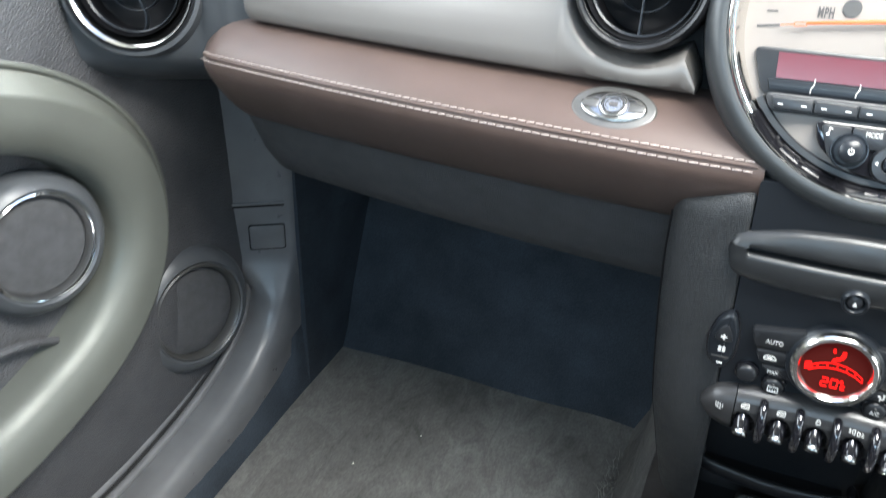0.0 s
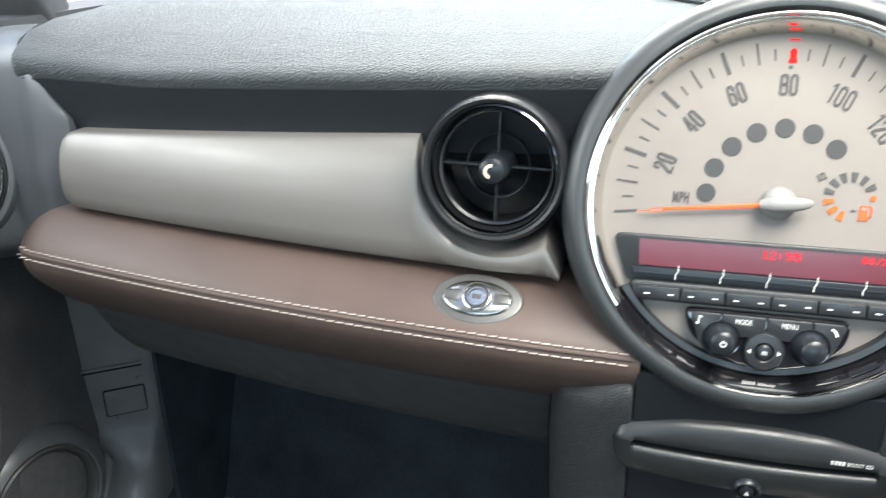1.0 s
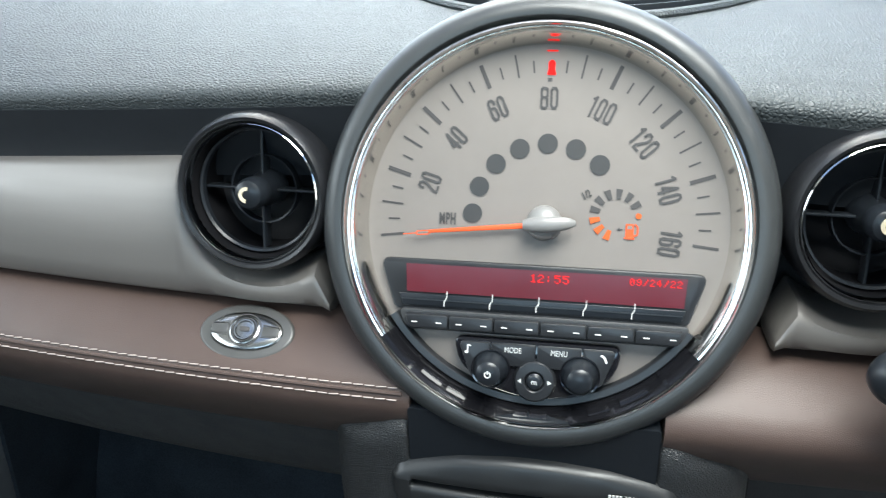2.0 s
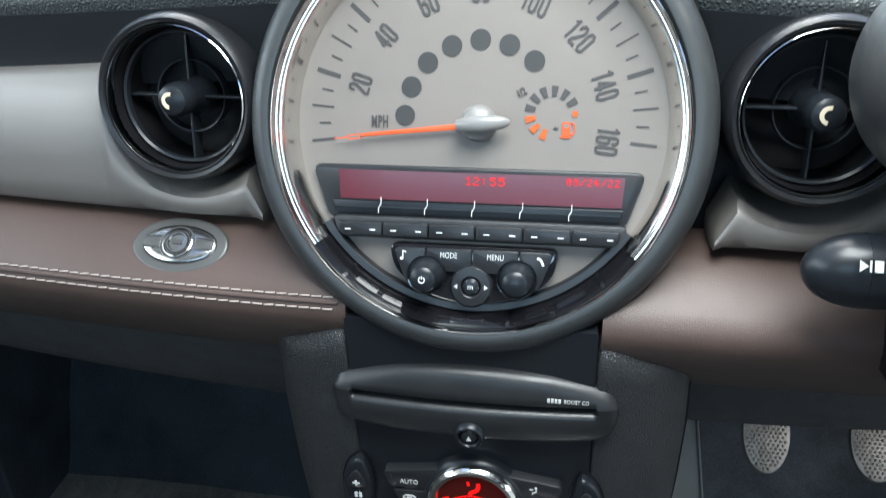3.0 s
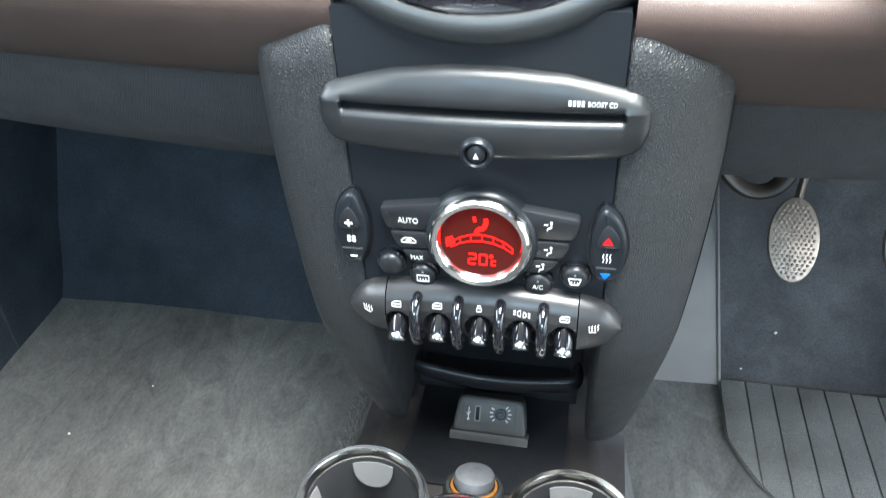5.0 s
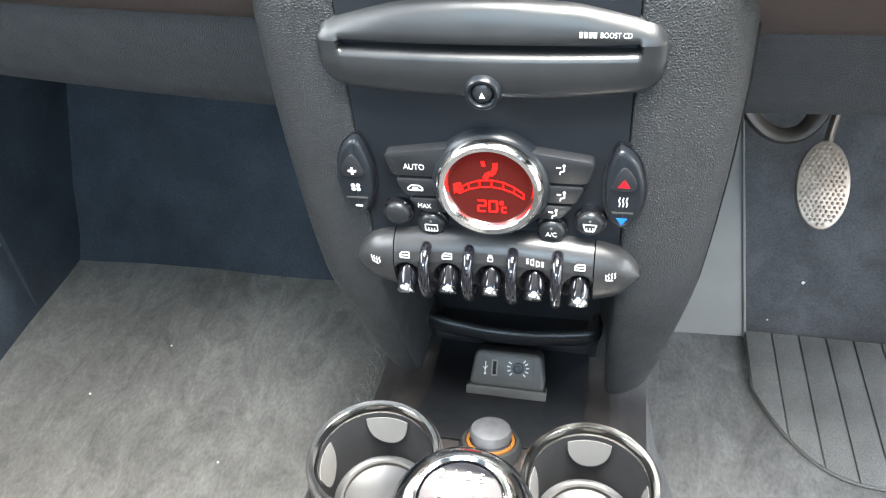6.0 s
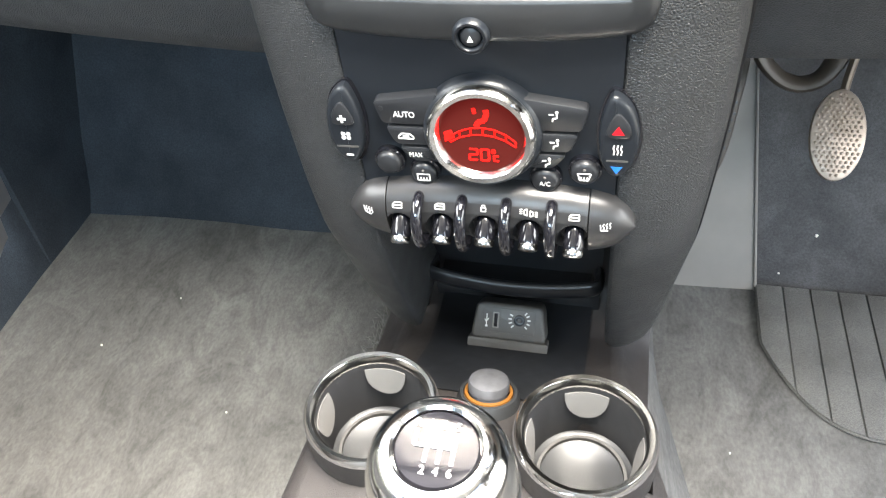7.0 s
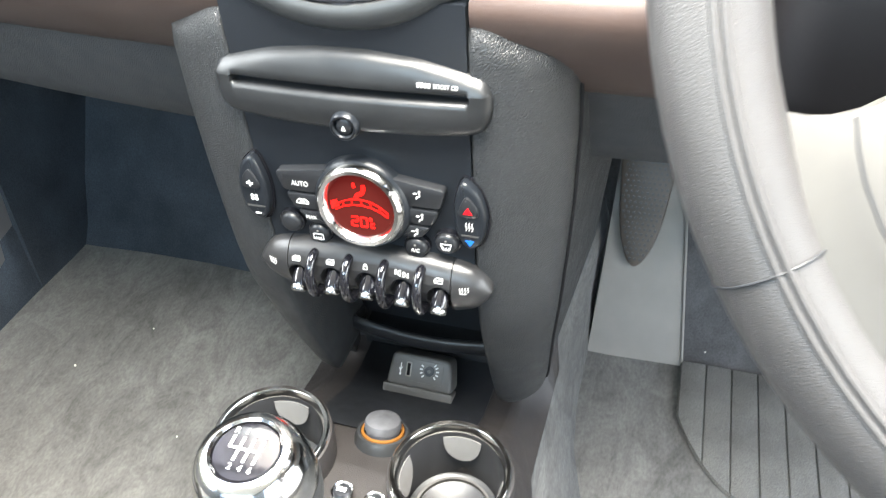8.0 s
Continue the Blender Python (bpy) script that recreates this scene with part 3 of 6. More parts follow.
def grille_point(u, v, up):
    """u from -1 to 1 along the crescent, v from 0 at its front to 1 at its back."""
    front, back = 0.178 + 0.19 * u * u, 0.455 - 0.035 * u * u - 0.02 * u ** 8
    y = front + (back - front) * v
    return Vector((0.163 * u, y, pad_z(y) + up))


outline = [grille_point(u, 0, 0.001) for u in steps(-1, 1, 41)] + [grille_point(u, 1, 0.001) for u in steps(0.96, -0.96, 40)]
part("frame", sweep(outline, circle(0.0045, 8, 0.8), closed=True), M_PAD, gr, "soft rounded rim")
# no hole here: a black plate on the pad gives the outlet's inner shade
part("well_plate", sheet([[grille_point(u, v, 0.0008) for v in (0.0, 0.33, 0.66, 1.0)] for u in steps(-1, 1, 40)], 0.0004, (0, 0, 1)), M_HOLE, gr, "black plate in place of the outlet's shaded depth")
for k in range(1, 10):
    part("slat", sweep([grille_point(u, k / 10, 0.0035) for u in steps(-0.97, 0.97, 40)], [(-0.0008, -0.002), (0.0008, -0.002), (0.0008, 0.002), (-0.0008, 0.002)]), M_SATIN, gr)

# dashboard end pod with the side vent
POD = [(0.200, 0.44), (0.140, 0.47), (0.118, 0.50), (0.098, 0.55), (0.088, 0.60), (0.0845, 0.65), (0.087, 0.70), (0.0895, 0.722), (0.093, 0.742), (0.102, 0.755), (0.125, 0.764), (0.170, 0.757), (0.260, 0.735), (0.500, 0.70), (0.500, 0.44)]


def pod_point(z):
    """Depth of the dash end's front at a height, by its profile."""
    for (ya, za), (yb, zb) in zip(POD, POD[1:]):
        if za <= z <= zb:
            return ya + (yb - ya) * (z - za) / (zb - za)
    return POD[-1][0]


SWELL = [(0.50, 0.006, 0.0), (0.543, 0.0, 0.0), (0.555, 0.004, 0.0), (0.585, 0.009, 0.003), (0.61, -0.003, 0.006), (0.64, -0.017, 0.010), (0.67, -0.031, 0.016), (0.70, -0.043, 0.022), (0.73, -0.036, 0.030), (0.752, -0.010, 0.038)]


def pod_rows(side):
    """The dash end, swelling towards the seats round the mouth of its vent."""
    front = [(pod_point(z), z) for z in [0.44, 0.46, 0.48, 0.50] + steps(0.515, 0.745, 36)]
    rows = []
    for x in [0.514, 0.521, 0.528, 0.535, 0.5425, 0.550, 0.5572, 0.5588] + steps(0.562, 0.740, 45) + [0.752]:
        for (xa, sa, da), (xb, sb, db) in zip(SWELL, SWELL[1:]):
            if xa <= x <= xb:
                f = (x - xa) / (xb - xa)
                swell, drop = sa + (sb - sa) * f, da + (db - da) * f
        low = 0.688 + 0.048 * min(1.0, (x - 0.506) / 0.037) if x < 0.5580 else 1.0
        row = []
        for y, z in front + POD[-6:]:
            y1 = min(y + swell * min(1.0, max(0.1, (z - 0.47) / 0.09)), 0.5)
            if z < 0.592 and y < 0.3:
                y1 = min(0.5, y1 + 34.0 * (0.592 - z) ** 2)
            if side < 0 and y < 0.13:
                w = min(1.0, max(0.0, (0.060 - math.hypot((x - 0.637) * 1.1, z - 0.653)) / 0.008))
                y1 += 0.075 * w * w * (3 - 2 * w)
            row.append((side * x, y1, min(z - drop * max(0.0, (z - 0.44) / 0.33), low - (0.25 * max(0.0, y1 - 0.09) if low < 0.9 else 0.0))))
        rows.append(row)
    return rows


part("end_panel", loft(pod_rows(-1)), M_POD, dash, "smooth dark grey dashboard end", angle=50)
part("end_panel", loft([[(x, y0 + 0.09, 0.44), (x, y0, 0.48), (x, y0 - 0.012, 0.58), (x, y0 - 0.01, 0.68), (x, y0 + 0.02, 0.735), (x, y0 + 0.08, 0.762), (x, 0.5, 0.775), (x, 0.5, 0.44)]
                        for x, y0 in ((0.60, 0.125), (0.66, 0.15), (0.75, 0.20))]), M_POD, dash, "rounded dark grey dashboard end", angle=70)

# ---- round vents ----
def axes(origin, normal, up=(0, 0, 1)):
    """A pose whose z points along normal and whose y points up."""
    n = Vector(normal).normalized()
    x = Vector(up).cross(n).normalized()
    y = n.cross(x)
    m = Matrix((x, y, n)).transposed().to_4x4()
    m.translation = Vector(origin)
    return m


def round_vent(m, chrome_wide=False, spin=0.0, label="", shift=(0.004, -0.004)):
    v = thing("air_vent", label, "air vent", m, group="dashboard air vents")
    if chrome_wide:
        part("housing", lathe([(0.0605, 0.002), (0.0618, 0.0032), (0.0655, 0.002), (0.068, -0.006), (0.070, -0.03), (0.072, -0.075), (0.074, -0.12)], 56), M_POD, v, "flared dark grey housing")
        part("bezel", ring([(0.0472, -0.012), (0.0484, -0.0085), (0.0512, -0.0035), (0.0540, 0.0010), (0.0562, 0.0036), (0.0576, 0.0042), (0.0584, 0.0028), (0.0584, -0.012)], 72), M_RIM, v, "broad chrome funnel")
        part("outer_lip", ring([(0.0584, -0.006), (0.0584, 0.0034), (0.0594, 0.0052), (0.0606, 0.0044), (0.0610, -0.006)], 72), M_VENT, v, "dark outer lip")
    else:
        part("housing", ring([(0.0404, -0.012), (0.0404, 0.0065), (0.0416, 0.0092), (0.0434, 0.0100), (0.0455, 0.0075), (0.0467, 0.001), (0.0460, -0.03), (0.043, -0.03)], 64), M_VENT, v, "soft black outer ring")
        part("bezel", ring([(0.0388, 0.002), (0.0390, 0.0074), (0.0397, 0.0086), (0.0405, 0.0080), (0.0405, 0.002)], 64), M_CHROME, v, "thin chrome ring")
    r = 0.0475 if chrome_wide else 0.0389
    k = r / 0.0389
    part("bowl", lathe([(r, 0.003), (r - 0.001, -0.004), (r * 0.97, -0.016), (r * 0.9, -0.030), (r * 0.6, -0.038), (0.0, -0.040)], 48), M_HOLE, v, "dark inner bowl")
    part("inner_ring", ring([(r * 0.90, -0.008), (r * 0.90, -0.004), (r * 0.935, -0.003), (r * 0.935, -0.008)], 56), M_SATIN, v)
    part("blade_ring", ring([(0.0198 * k, -0.019), (0.0198 * k, -0.012), (0.0207 * k, -0.0115), (0.0207 * k, -0.019)], 48), M_SATIN, v)
    for q in range(4):
        a = radians(spin + 90 * q)
        bow = 0.16 if chrome_wide else 0.0
        w = [(math.cos(a + bow * math.sin(3.14 * f)) * t, math.sin(a + bow * math.sin(3.14 * f)) * t) for f, t in ((f, 0.006 + (r * 0.92 - 0.006) * f) for f in steps(0, 1, 9 if chrome_wide else 2))]
        b = sweep([Vector((wx, wy, -0.014)) for wx, wy in w], rounded([(-0.0008, -0.006), (0.0008, -0.006), (0.0008, 0.004), (-0.0008, 0.004)], 0.0006, 2))
        part("blade", b, M_SATIN, v)
    kn = part("knob", lathe([(0.0, 0.0125), (0.005, 0.0123), (0.0078, 0.0108), (0.0092, 0.007), (0.0094, 0.0), (0.0078, -0.005), (0.0105, -0.014), (0.0110, -0.024)], 32), M_SATIN, v, "black adjuster knob", Matrix.Translation((0, 0, 0)))
    part("mark", ring([(0.0026, 0.0126), (0.0026, 0.0131), (0.0046, 0.0131), (0.0046, 0.0124)], 18, 80, 260), M_MARK, kn, "pale crescent mark")
    return v


VENT_N = (0.0, -math.cos(radians(8)), math.sin(radians(8)))
round_vent(axes((-0.1690, 0.047, 0.6985), VENT_N), label="round black air vent with thin chrome ring")
round_vent(axes((0.1665, 0.047, 0.7035), VENT_N), label="round black air vent with thin chrome ring")
round_vent(axes((-0.637, 0.066, 0.653), (0.42, -0.9, 0.12)), True, 8, "large round side air vent with broad chrome bezel")

# ---- latch badge on the leather ----
bd = thing("glovebox_latch", "oval chrome glovebox latch set in the leather", "latch", axes((-0.1745, 0.0300, 0.6145), (0, -0.62, 0.78)))
part("surround", prism(oval(0, 0, 0.030, 0.0185), -0.006, 0.0025, 0.002, 3), M_SURROUND, bd, "grey rounded surround")
part("plate", loft([[(x * k, y * k, h) for x, y in oval(0, 0, 0.0235, 0.0128)] for k, h in ((1.0, 0.0), (1.0, 0.0022), (0.97, 0.0032), (0.90, 0.0040), (0.7, 0.0047), (0.4, 0.0051), (0.15, 0.0052))]), M_BADGE, bd, "polished oval plate")
part("boss", lathe([(0.0, 0.0056), (0.0050, 0.0054), (0.0056, 0.0062), (0.0064, 0.0062), (0.0070, 0.0052), (0.0078, 0.0052), (0.0084, 0.0058), (0.0092, 0.0054), (0.0096, 0.0036)], 36), M_BADGE, bd, "ringed round boss")
part("emblem", prism(rect(-0.0030, -0.0012, 0.0030, 0.0016, 0.0008), 0.0054, 0.0062), M_INK, bd, "plain grey emblem block")
part("boss_groove", ring([(0.0097, 0.003), (0.0097, 0.0053), (0.0104, 0.0053), (0.0104, 0.003)], 36), M_INK, bd, "dark groove round the boss")
part("inner_groove", ring([(0.0070, 0.004), (0.0070, 0.0059), (0.0075, 0.0059), (0.0075, 0.004)], 36), M_INK, bd)
for s in (-1, 1):
    for q in (-1, 1):
        part("wing_groove", stroke([(s * 0.0106, q * 0.0040), (s * 0.0205, q * 0.0032)], 0.0005, 0.0040, 0.0012), M_INK, bd)
    part("wing", prism([(s * 0.0105, -0.0035), (s * 0.0215, -0.0028), (s * 0.0215, 0.0028), (s * 0.0105, 0.0035)], 0.0038, 0.0052, 0.0006), M_SURROUND, bd)

# ---- the central speedometer ----
DIAL = pose(-0.002, 0.050, 0.690, 90 - 16) @ pose(0, 0, 0, 0, 0, 1.0)
sp = thing("speedometer", "large round central speedometer with silver face and chrome ring", "speedometer", DIAL)
part("housing", ring([(0.1082, 0.008), (0.1084, 0.0190), (0.1092, 0.0204), (0.1120, 0.0212), (0.1158, 0.0202), (0.1192, 0.0170), (0.1220, 0.0110), (0.1236, 0.002), (0.1248, -0.012), (0.1254, -0.03), (0.1235, -0.075), (0.106, -0.075), (0.106, 0.0)], 112), M_BEZEL, sp, "satin grey-black outer ring", at(-0.001, -0.001, 0))
part("face", prism(oval(0, 0, 0.1024, 0.1024, 72), -0.006, 0.0), M_FACE, sp, "warm silver dial face")
part("back_disc", prism(oval(0, 0, 0.112, 0.112, 64), -0.012, -0.0065), M_DARK, sp, "black backing disc")
part("chrome_cone", ring([(0.0988, 0.0003), (0.0994, 0.0022), (0.1010, 0.0070), (0.1030, 0.0128), (0.1040, 0.0142), (0.1048, 0.0142), (0.1056, 0.0158), (0.1066, 0.0160), (0.1066, -0.004), (0.0988, -0.004)], 96, -37, 217), M_RIM, sp, "polished chrome cone", at(-0.001, -0.0025, 0))
part("chrome_lip", ring([(0.1062, 0.0160), (0.1064, 0.0196), (0.1072, 0.0208), (0.1083, 0.0200), (0.1086, 0.012), (0.1062, 0.012)], 112), M_CHROME, sp, "thin chrome lip", at(-0.001, -0.0028, 0))
part("black_band", ring([(0.0985, 0.0005), (0.0998, 0.0055), (0.1034, 0.0120), (0.1066, 0.0158), (0.1066, -0.004), (0.0985, -0.004)], 48, 217, 323), M_BAND, sp, "glossy black lower band", at(-0.001, -0.0025, 0))
part("lower_trim", ring([(0.0938, 0.0004), (0.0941, 0.0046), (0.0950, 0.0056), (0.0985, 0.0060), (0.0992, 0.0052), (0.0992, 0.0004)], 64, 213, 327), M_BUTTON, sp, "dark grey strip round the lower face", at(-0.001, -0.0025, 0))
for a, b in ((233, 240.5), (242.5, 249), (264.4, 268.6), (269.2, 274.6), (287, 293.5), (297, 306)):
    part("band_key", ring([(0.0998, 0.0052), (0.1001, 0.0084), (0.1012, 0.0104), (0.1034, 0.0136), (0.1044, 0.0140), (0.1054, 0.0130), (0.1040, 0.0104), (0.1010, 0.0050)], 10, a, b), M_BAND, sp, "small black switch pad in the band", at(-0.001, -0.0025, 0), angle=60)
for a in (229, 254, 281, 311):
    part("band_rib", ring([(0.0992, 0.0050), (0.0996, 0.0078), (0.1040, 0.0140), (0.1064, 0.0164), (0.1064, 0.0130)], 4, a, a + 1.2), M_BAND, sp, "", at(-0.001, -0.0025, 0))

for i in range(33):
    ang = radians(187.0 - 193.0 * i / 32)
    kind_ = i % 4
    r0, r1, w = (0.0795, 0.0930, 0.0022) if kind_ == 0 else (0.0800, 0.0925, 0.0010) if kind_ == 2 else (0.0815, 0.0880, 0.0009)
    if i == 16:
        r0, r1, w = 0.0765, 0.0785, 0.0022
    if i in (0, 32):
        w = 0.0014
    c, s_ = math.cos(ang), math.sin(ang)
    part("tick", stroke([(r0 * c, r0 * s_), (r1 * c, r1 * s_)], w, 0.0002, 0.0002), M_INK, sp)
LOOP = [(0, 0.14), (0, 0.86), (0.25, 1), (0.75, 1), (1, 0.86), (1, 0.14), (0.75, 0), (0.25, 0), (0, 0.14)]
FIGURE = {"0": [LOOP], "1": [[(0.35, 0.84), (0.8, 1), (0.8, 0)]], "4": [[(0.76, 0), (0.76, 1), (0, 0.26), (1.05, 0.26)]],
          "2": [[(0, 0.74), (0, 0.87), (0.25, 1), (0.75, 1), (1, 0.87), (1, 0.66), (0, 0.14), (0, 0), (1.02, 0)]],
          "6": [[(1, 0.76), (1, 0.87), (0.75, 1), (0.25, 1), (0, 0.87), (0, 0.13), (0.25, 0), (0.75, 0), (1, 0.13), (1, 0.46), (0.75, 0.59), (0.25, 0.59), (0, 0.50)]],
          "8": [[(x, 0.52 + 0.48 * y) for x, y in LOOP], [(x, 0.52 * y) for x, y in LOOP]]}


def figures_print(txt, w, h, gap, line):
    """Tall condensed figures of plain strokes, centred on the origin."""
    bits = []
    x0 = -(len(txt) * w + (len(txt) - 1) * gap) / 2
    for k, ch in enumerate(txt):
        for run in FIGURE[ch]:
            for j, ((xa, ya), (xb, yb)) in enumerate(zip(run, run[1:])):
                a, b = Vector((x0 + k * (w + gap) + xa * w, (ya - 0.5) * h)), Vector((x0 + k * (w + gap) + xb * w, (yb - 0.5) * h))
                d = (b - a).normalized() * line * 0.3
                bits.append(stroke([(a - d)[:], (b + d)[:]], line, 0.00004 * (j % 3), 0.0003))
    return join(*bits)


for i, txt in enumerate(("20", "40", "60", "80", "100", "120", "140", "160")):
    a = 187.0 - 193.0 * (i + 1) / 8
    r = 0.0678
    part("numeral", moved(figures_print(txt, 0.0031, 0.0106, 0.0022, 0.0013), at(r * math.cos(radians(a)), r * math.sin(radians(a)), 0.0003, a - 90)), M_INK, sp, "dark speed numeral " + txt)
part("unit_print", letters("MPH", 0.0088, at(-0.054, 0.0, 0.0004), 0.00015, 0.5, 1.15, 0.0003), M_INK, sp, "dark MPH print")
for i in range(7):
    a = radians(178.5 - i * 21.8)
    part("tell_tale", prism(oval(0.0008 + 0.0408 * math.cos(a), 0.0025 + 0.0408 * math.sin(a), 0.0054, 0.0054, 28), 0.0002, 0.0006), M_LAMPOFF, sp, "unlit round warning lamp")
# red marker at the top
part("marker", join(prism(rounded([(-0.0026, 0.0800), (0.0026, 0.0800), (0.0016, 0.0835), (0.0020, 0.0868), (0.0, 0.0885), (-0.0020, 0.0868), (-0.0016, 0.0835)], 0.001, 2), 0.0002, 0.0006), prism(rect(-0.003, 0.0925, 0.003, 0.0933), 0.0002, 0.0006)), M_SEG, sp, "lit red marker")
# fuel gauge
for i in range(9):
    a = radians(250 - i * 27.5)
    cx, cy = 0.0383, 0.0060
    c, s_ = math.cos(a), math.sin(a)
    tx, ty = -s_, c
    q = [(cx + c * 0.0088 + tx * 0.0011, cy + s_ * 0.0088 + ty * 0.0011), (cx + c * 0.0088 - tx * 0.0011, cy + s_ * 0.0088 - ty * 0.0011),
         (cx + c * 0.0142 - tx * 0.0018, cy + s_ * 0.0142 - ty * 0.0018), (cx + c * 0.0142 + tx * 0.0018, cy + s_ * 0.0142 + ty * 0.0018)]
    part("fuel_bar", prism(q, 0.0002, 0.0006), M_AMBER if i < 3 else M_INK, sp, "lit amber fuel bar" if i < 3 else "")
part("fuel_lamp", prism(oval(0.0502, 0.0060, 0.0016, 0.0016, 16), 0.0002, 0.0006), M_AMBER, sp, "lit amber dot")
part("pump_icon", join(prism(rect(0.0438, -0.0058, 0.0480, 0.0016, 0.0004, 2), 0.0002, 0.0007), prism(rect(0.0432, -0.0066, 0.0486, -0.0056), 0.0002, 0.0008), stroke([(0.0480, -0.0048), (0.0500, -0.0043), (0.0502, 0.0000), (0.0486, 0.0016)], 0.0008, 0.0002, 0.0004)), M_ORANGE, sp, "lit red fuel pump sign")
part("pump_window", prism(rect(0.0446, -0.0012, 0.0472, 0.0007), 0.0006, 0.0009), M_FACE, sp)
part("pump_arrow", join(prism([(0.0392, -0.0016), (0.0406, -0.0026), (0.0406, -0.0006)], 0.0002, 0.0006), prism(rect(0.0406, -0.0019, 0.0420, -0.0013), 0.0002, 0.0006)), M_INK, sp, "small dark arrow")
part("half_print", letters("1/2", 0.0058, at(0.0222, 0.0168, 0.0005, 30), 0.0002, 0.7, 1.0, 0.0001), M_INK, sp, "small one half print")
# needle
nd = part("needle", prism([(-0.009, -0.0032), (-0.064, -0.0085), (-0.064, -0.0067), (-0.009, -0.0002)], 0.0035, 0.0048, 0.0004), M_ORANGE, sp, "orange needle pointing at zero")
part("needle_box", stroke([(-0.0635, -0.0090), (-0.0705, -0.0098), (-0.0707, -0.0078), (-0.0637, -0.0070), (-0.0635, -0.0090)], 0.0006, 0.0037, 0.0006), M_ORANGE, nd)
part("needle_tip", stroke([(-0.0706, -0.0088), (-0.0785, -0.0098)], 0.0006, 0.0037, 0.0006), M_ORANGE, nd)
part("needle_hub", lathe([(0.0, 0.011), (0.005, 0.0105), (0.0082, 0.0085), (0.0096, 0.005), (0.0098, 0.0)], 40), M_NEEDLECAP, sp, "silver domed needle hub")
tail = smooth_path([(-0.0105, -0.0012, 0.009), (-0.003, -0.0006, 0.0118), (0.008, 0.0004, 0.0118), (0.0172, 0.0012, 0.0100)], 6)
part("needle_tail", sweep(tail, lambda f: circle(0.0042 * (0.45 + 0.55 * math.sin(math.pi * min(1, 0.15 + f * 0.7))) * max(0.2, 1 - f ** 8) ** 0.5, 12, 0.6)), M_NEEDLECAP, sp, "silver counterweight bar")

# display and its frame
scr = part("display_frame", prism(rounded([(-0.0915, -0.0235), (0.0885, -0.0235), (0.0790, -0.0525), (-0.0820, -0.0525)], [0.006, 0.006, 0.004, 0.004]), 0.0, 0.0035, 0.0012), M_BUTTON, sp, "dark grey display frame")
part("display", prism([(-0.0760, -0.0262), (0.0775, -0.0262), (0.0765, -0.0420), (-0.0750, -0.0420)], 0.0035, 0.0042), M_SCREEN, scr, "dark red lit display")
part("display_strip", prism([(-0.0795, -0.0430), (0.0775, -0.0430), (0.0755, -0.0500), (-0.0775, -0.0500)], 0.0035, 0.0046, 0.0005), M_SATIN, scr, "ribbed dark strip")
part("strip_rib", prism(rect(-0.078, -0.0466, 0.076, -0.0460), 0.0046, 0.0051), M_BUTTON, scr)
DOTS = {"0": "69bd996", "1": "2622227", "2": "691248f", "4": "26aaf22", "5": "f8e1196", "9": "6997196", "/": "1122448", ":": "0440440"}


def dot_figures(txt, dx, dy, gap, m):
    """Figures of lit square dots, four wide and seven high, centred on the origin."""
    bits, x0 = [], -(len(txt) * (4 * dx + gap) - gap) / 2
    for k, ch in enumerate(txt):
        for r, code in enumerate(DOTS[ch]):
            for c in range(4):
                if int(code, 16) >> (3 - c) & 1:
                    x, y = x0 + k * (4 * dx + gap) + c * dx, (3 - r) * dy - dy / 2
                    bits.append(prism(rect(x, y, x + dx * 0.86, y + dy * 0.86), 0.0, 0.0002))
    return moved(join(*bits), m)


part("clock_digits", dot_figures("12:55", 0.00088, 0.00066, 0.0010, at(0.0045, -0.0304, 0.0043)), M_SEG, scr, "lit red clock digits")
part("date_digits", dot_figures("09/24/22", 0.00066, 0.00055, 0.0009, at(0.0612, -0.0292, 0.0043)), M_SEG, scr, "lit red date digits")
for i in range(5):
    x = -0.0525 + 0.0257 * i
    part("divider", stroke([(x + 0.0006, -0.0408), (x + 0.0006, -0.0445), (x - 0.0008, -0.0468), (x - 0.0008, -0.0495)], 0.0005, 0.0050, 0.0003), M_GREYPRINT, scr, "thin pale divider line")
row = part("button_rail", prism(rounded([(-0.0800, -0.0512), (0.0810, -0.0512), (0.0765, -0.0632), (-0.0750, -0.0632)], 0.005), 0.0, 0.0060, 0.0015), M_DARK, sp, "black rail under the display")
for i in range(6):
    xa, xb = -0.0752 + 0.0253 * i + 0.0006, -0.0752 + 0.0253 * (i + 1) - 0.0002
    lo = 0.0022 if i in (0, 5) else 0.0
    o = [(xa + (lo if i == 0 else 0), -0.0613), (xb - (lo if i == 5 else 0), -0.0613), (xb, -0.0538), (xa, -0.0538)]
    b = part("preset_button", prism(rounded(o, [0.0035 if i == 0 else 0.0014, 0.0035 if i == 5 else 0.0014, 0.0014, 0.0014], 3), 0.0061, 0.0105, 0.0007), M_BUTTON, row, "black preset button")
    part("preset_marks", join(*[prism(rect(x - 0.0016, -0.0584, x + 0.0016, -0.0578), 0.0105, 0.0108) for x in (xa + 0.0056, xb - 0.0052)]), M_WHITE, row, "two white dashes")
# control cluster
cl_out = rounded([(-0.0465, -0.0650), (0.0455, -0.0650), (0.0435, -0.0800), (0.0285, -0.0925), (0.0, -0.0985), (-0.0265, -0.0925), (-0.0435, -0.0800)], [0.005, 0.005, 0.012, 0.012, 0.02, 0.012, 0.012])
cl = part("radio_panel", prism(cl_out, 0.0, 0.0085, 0.0012), M_GLOSS, sp, "black radio control panel")


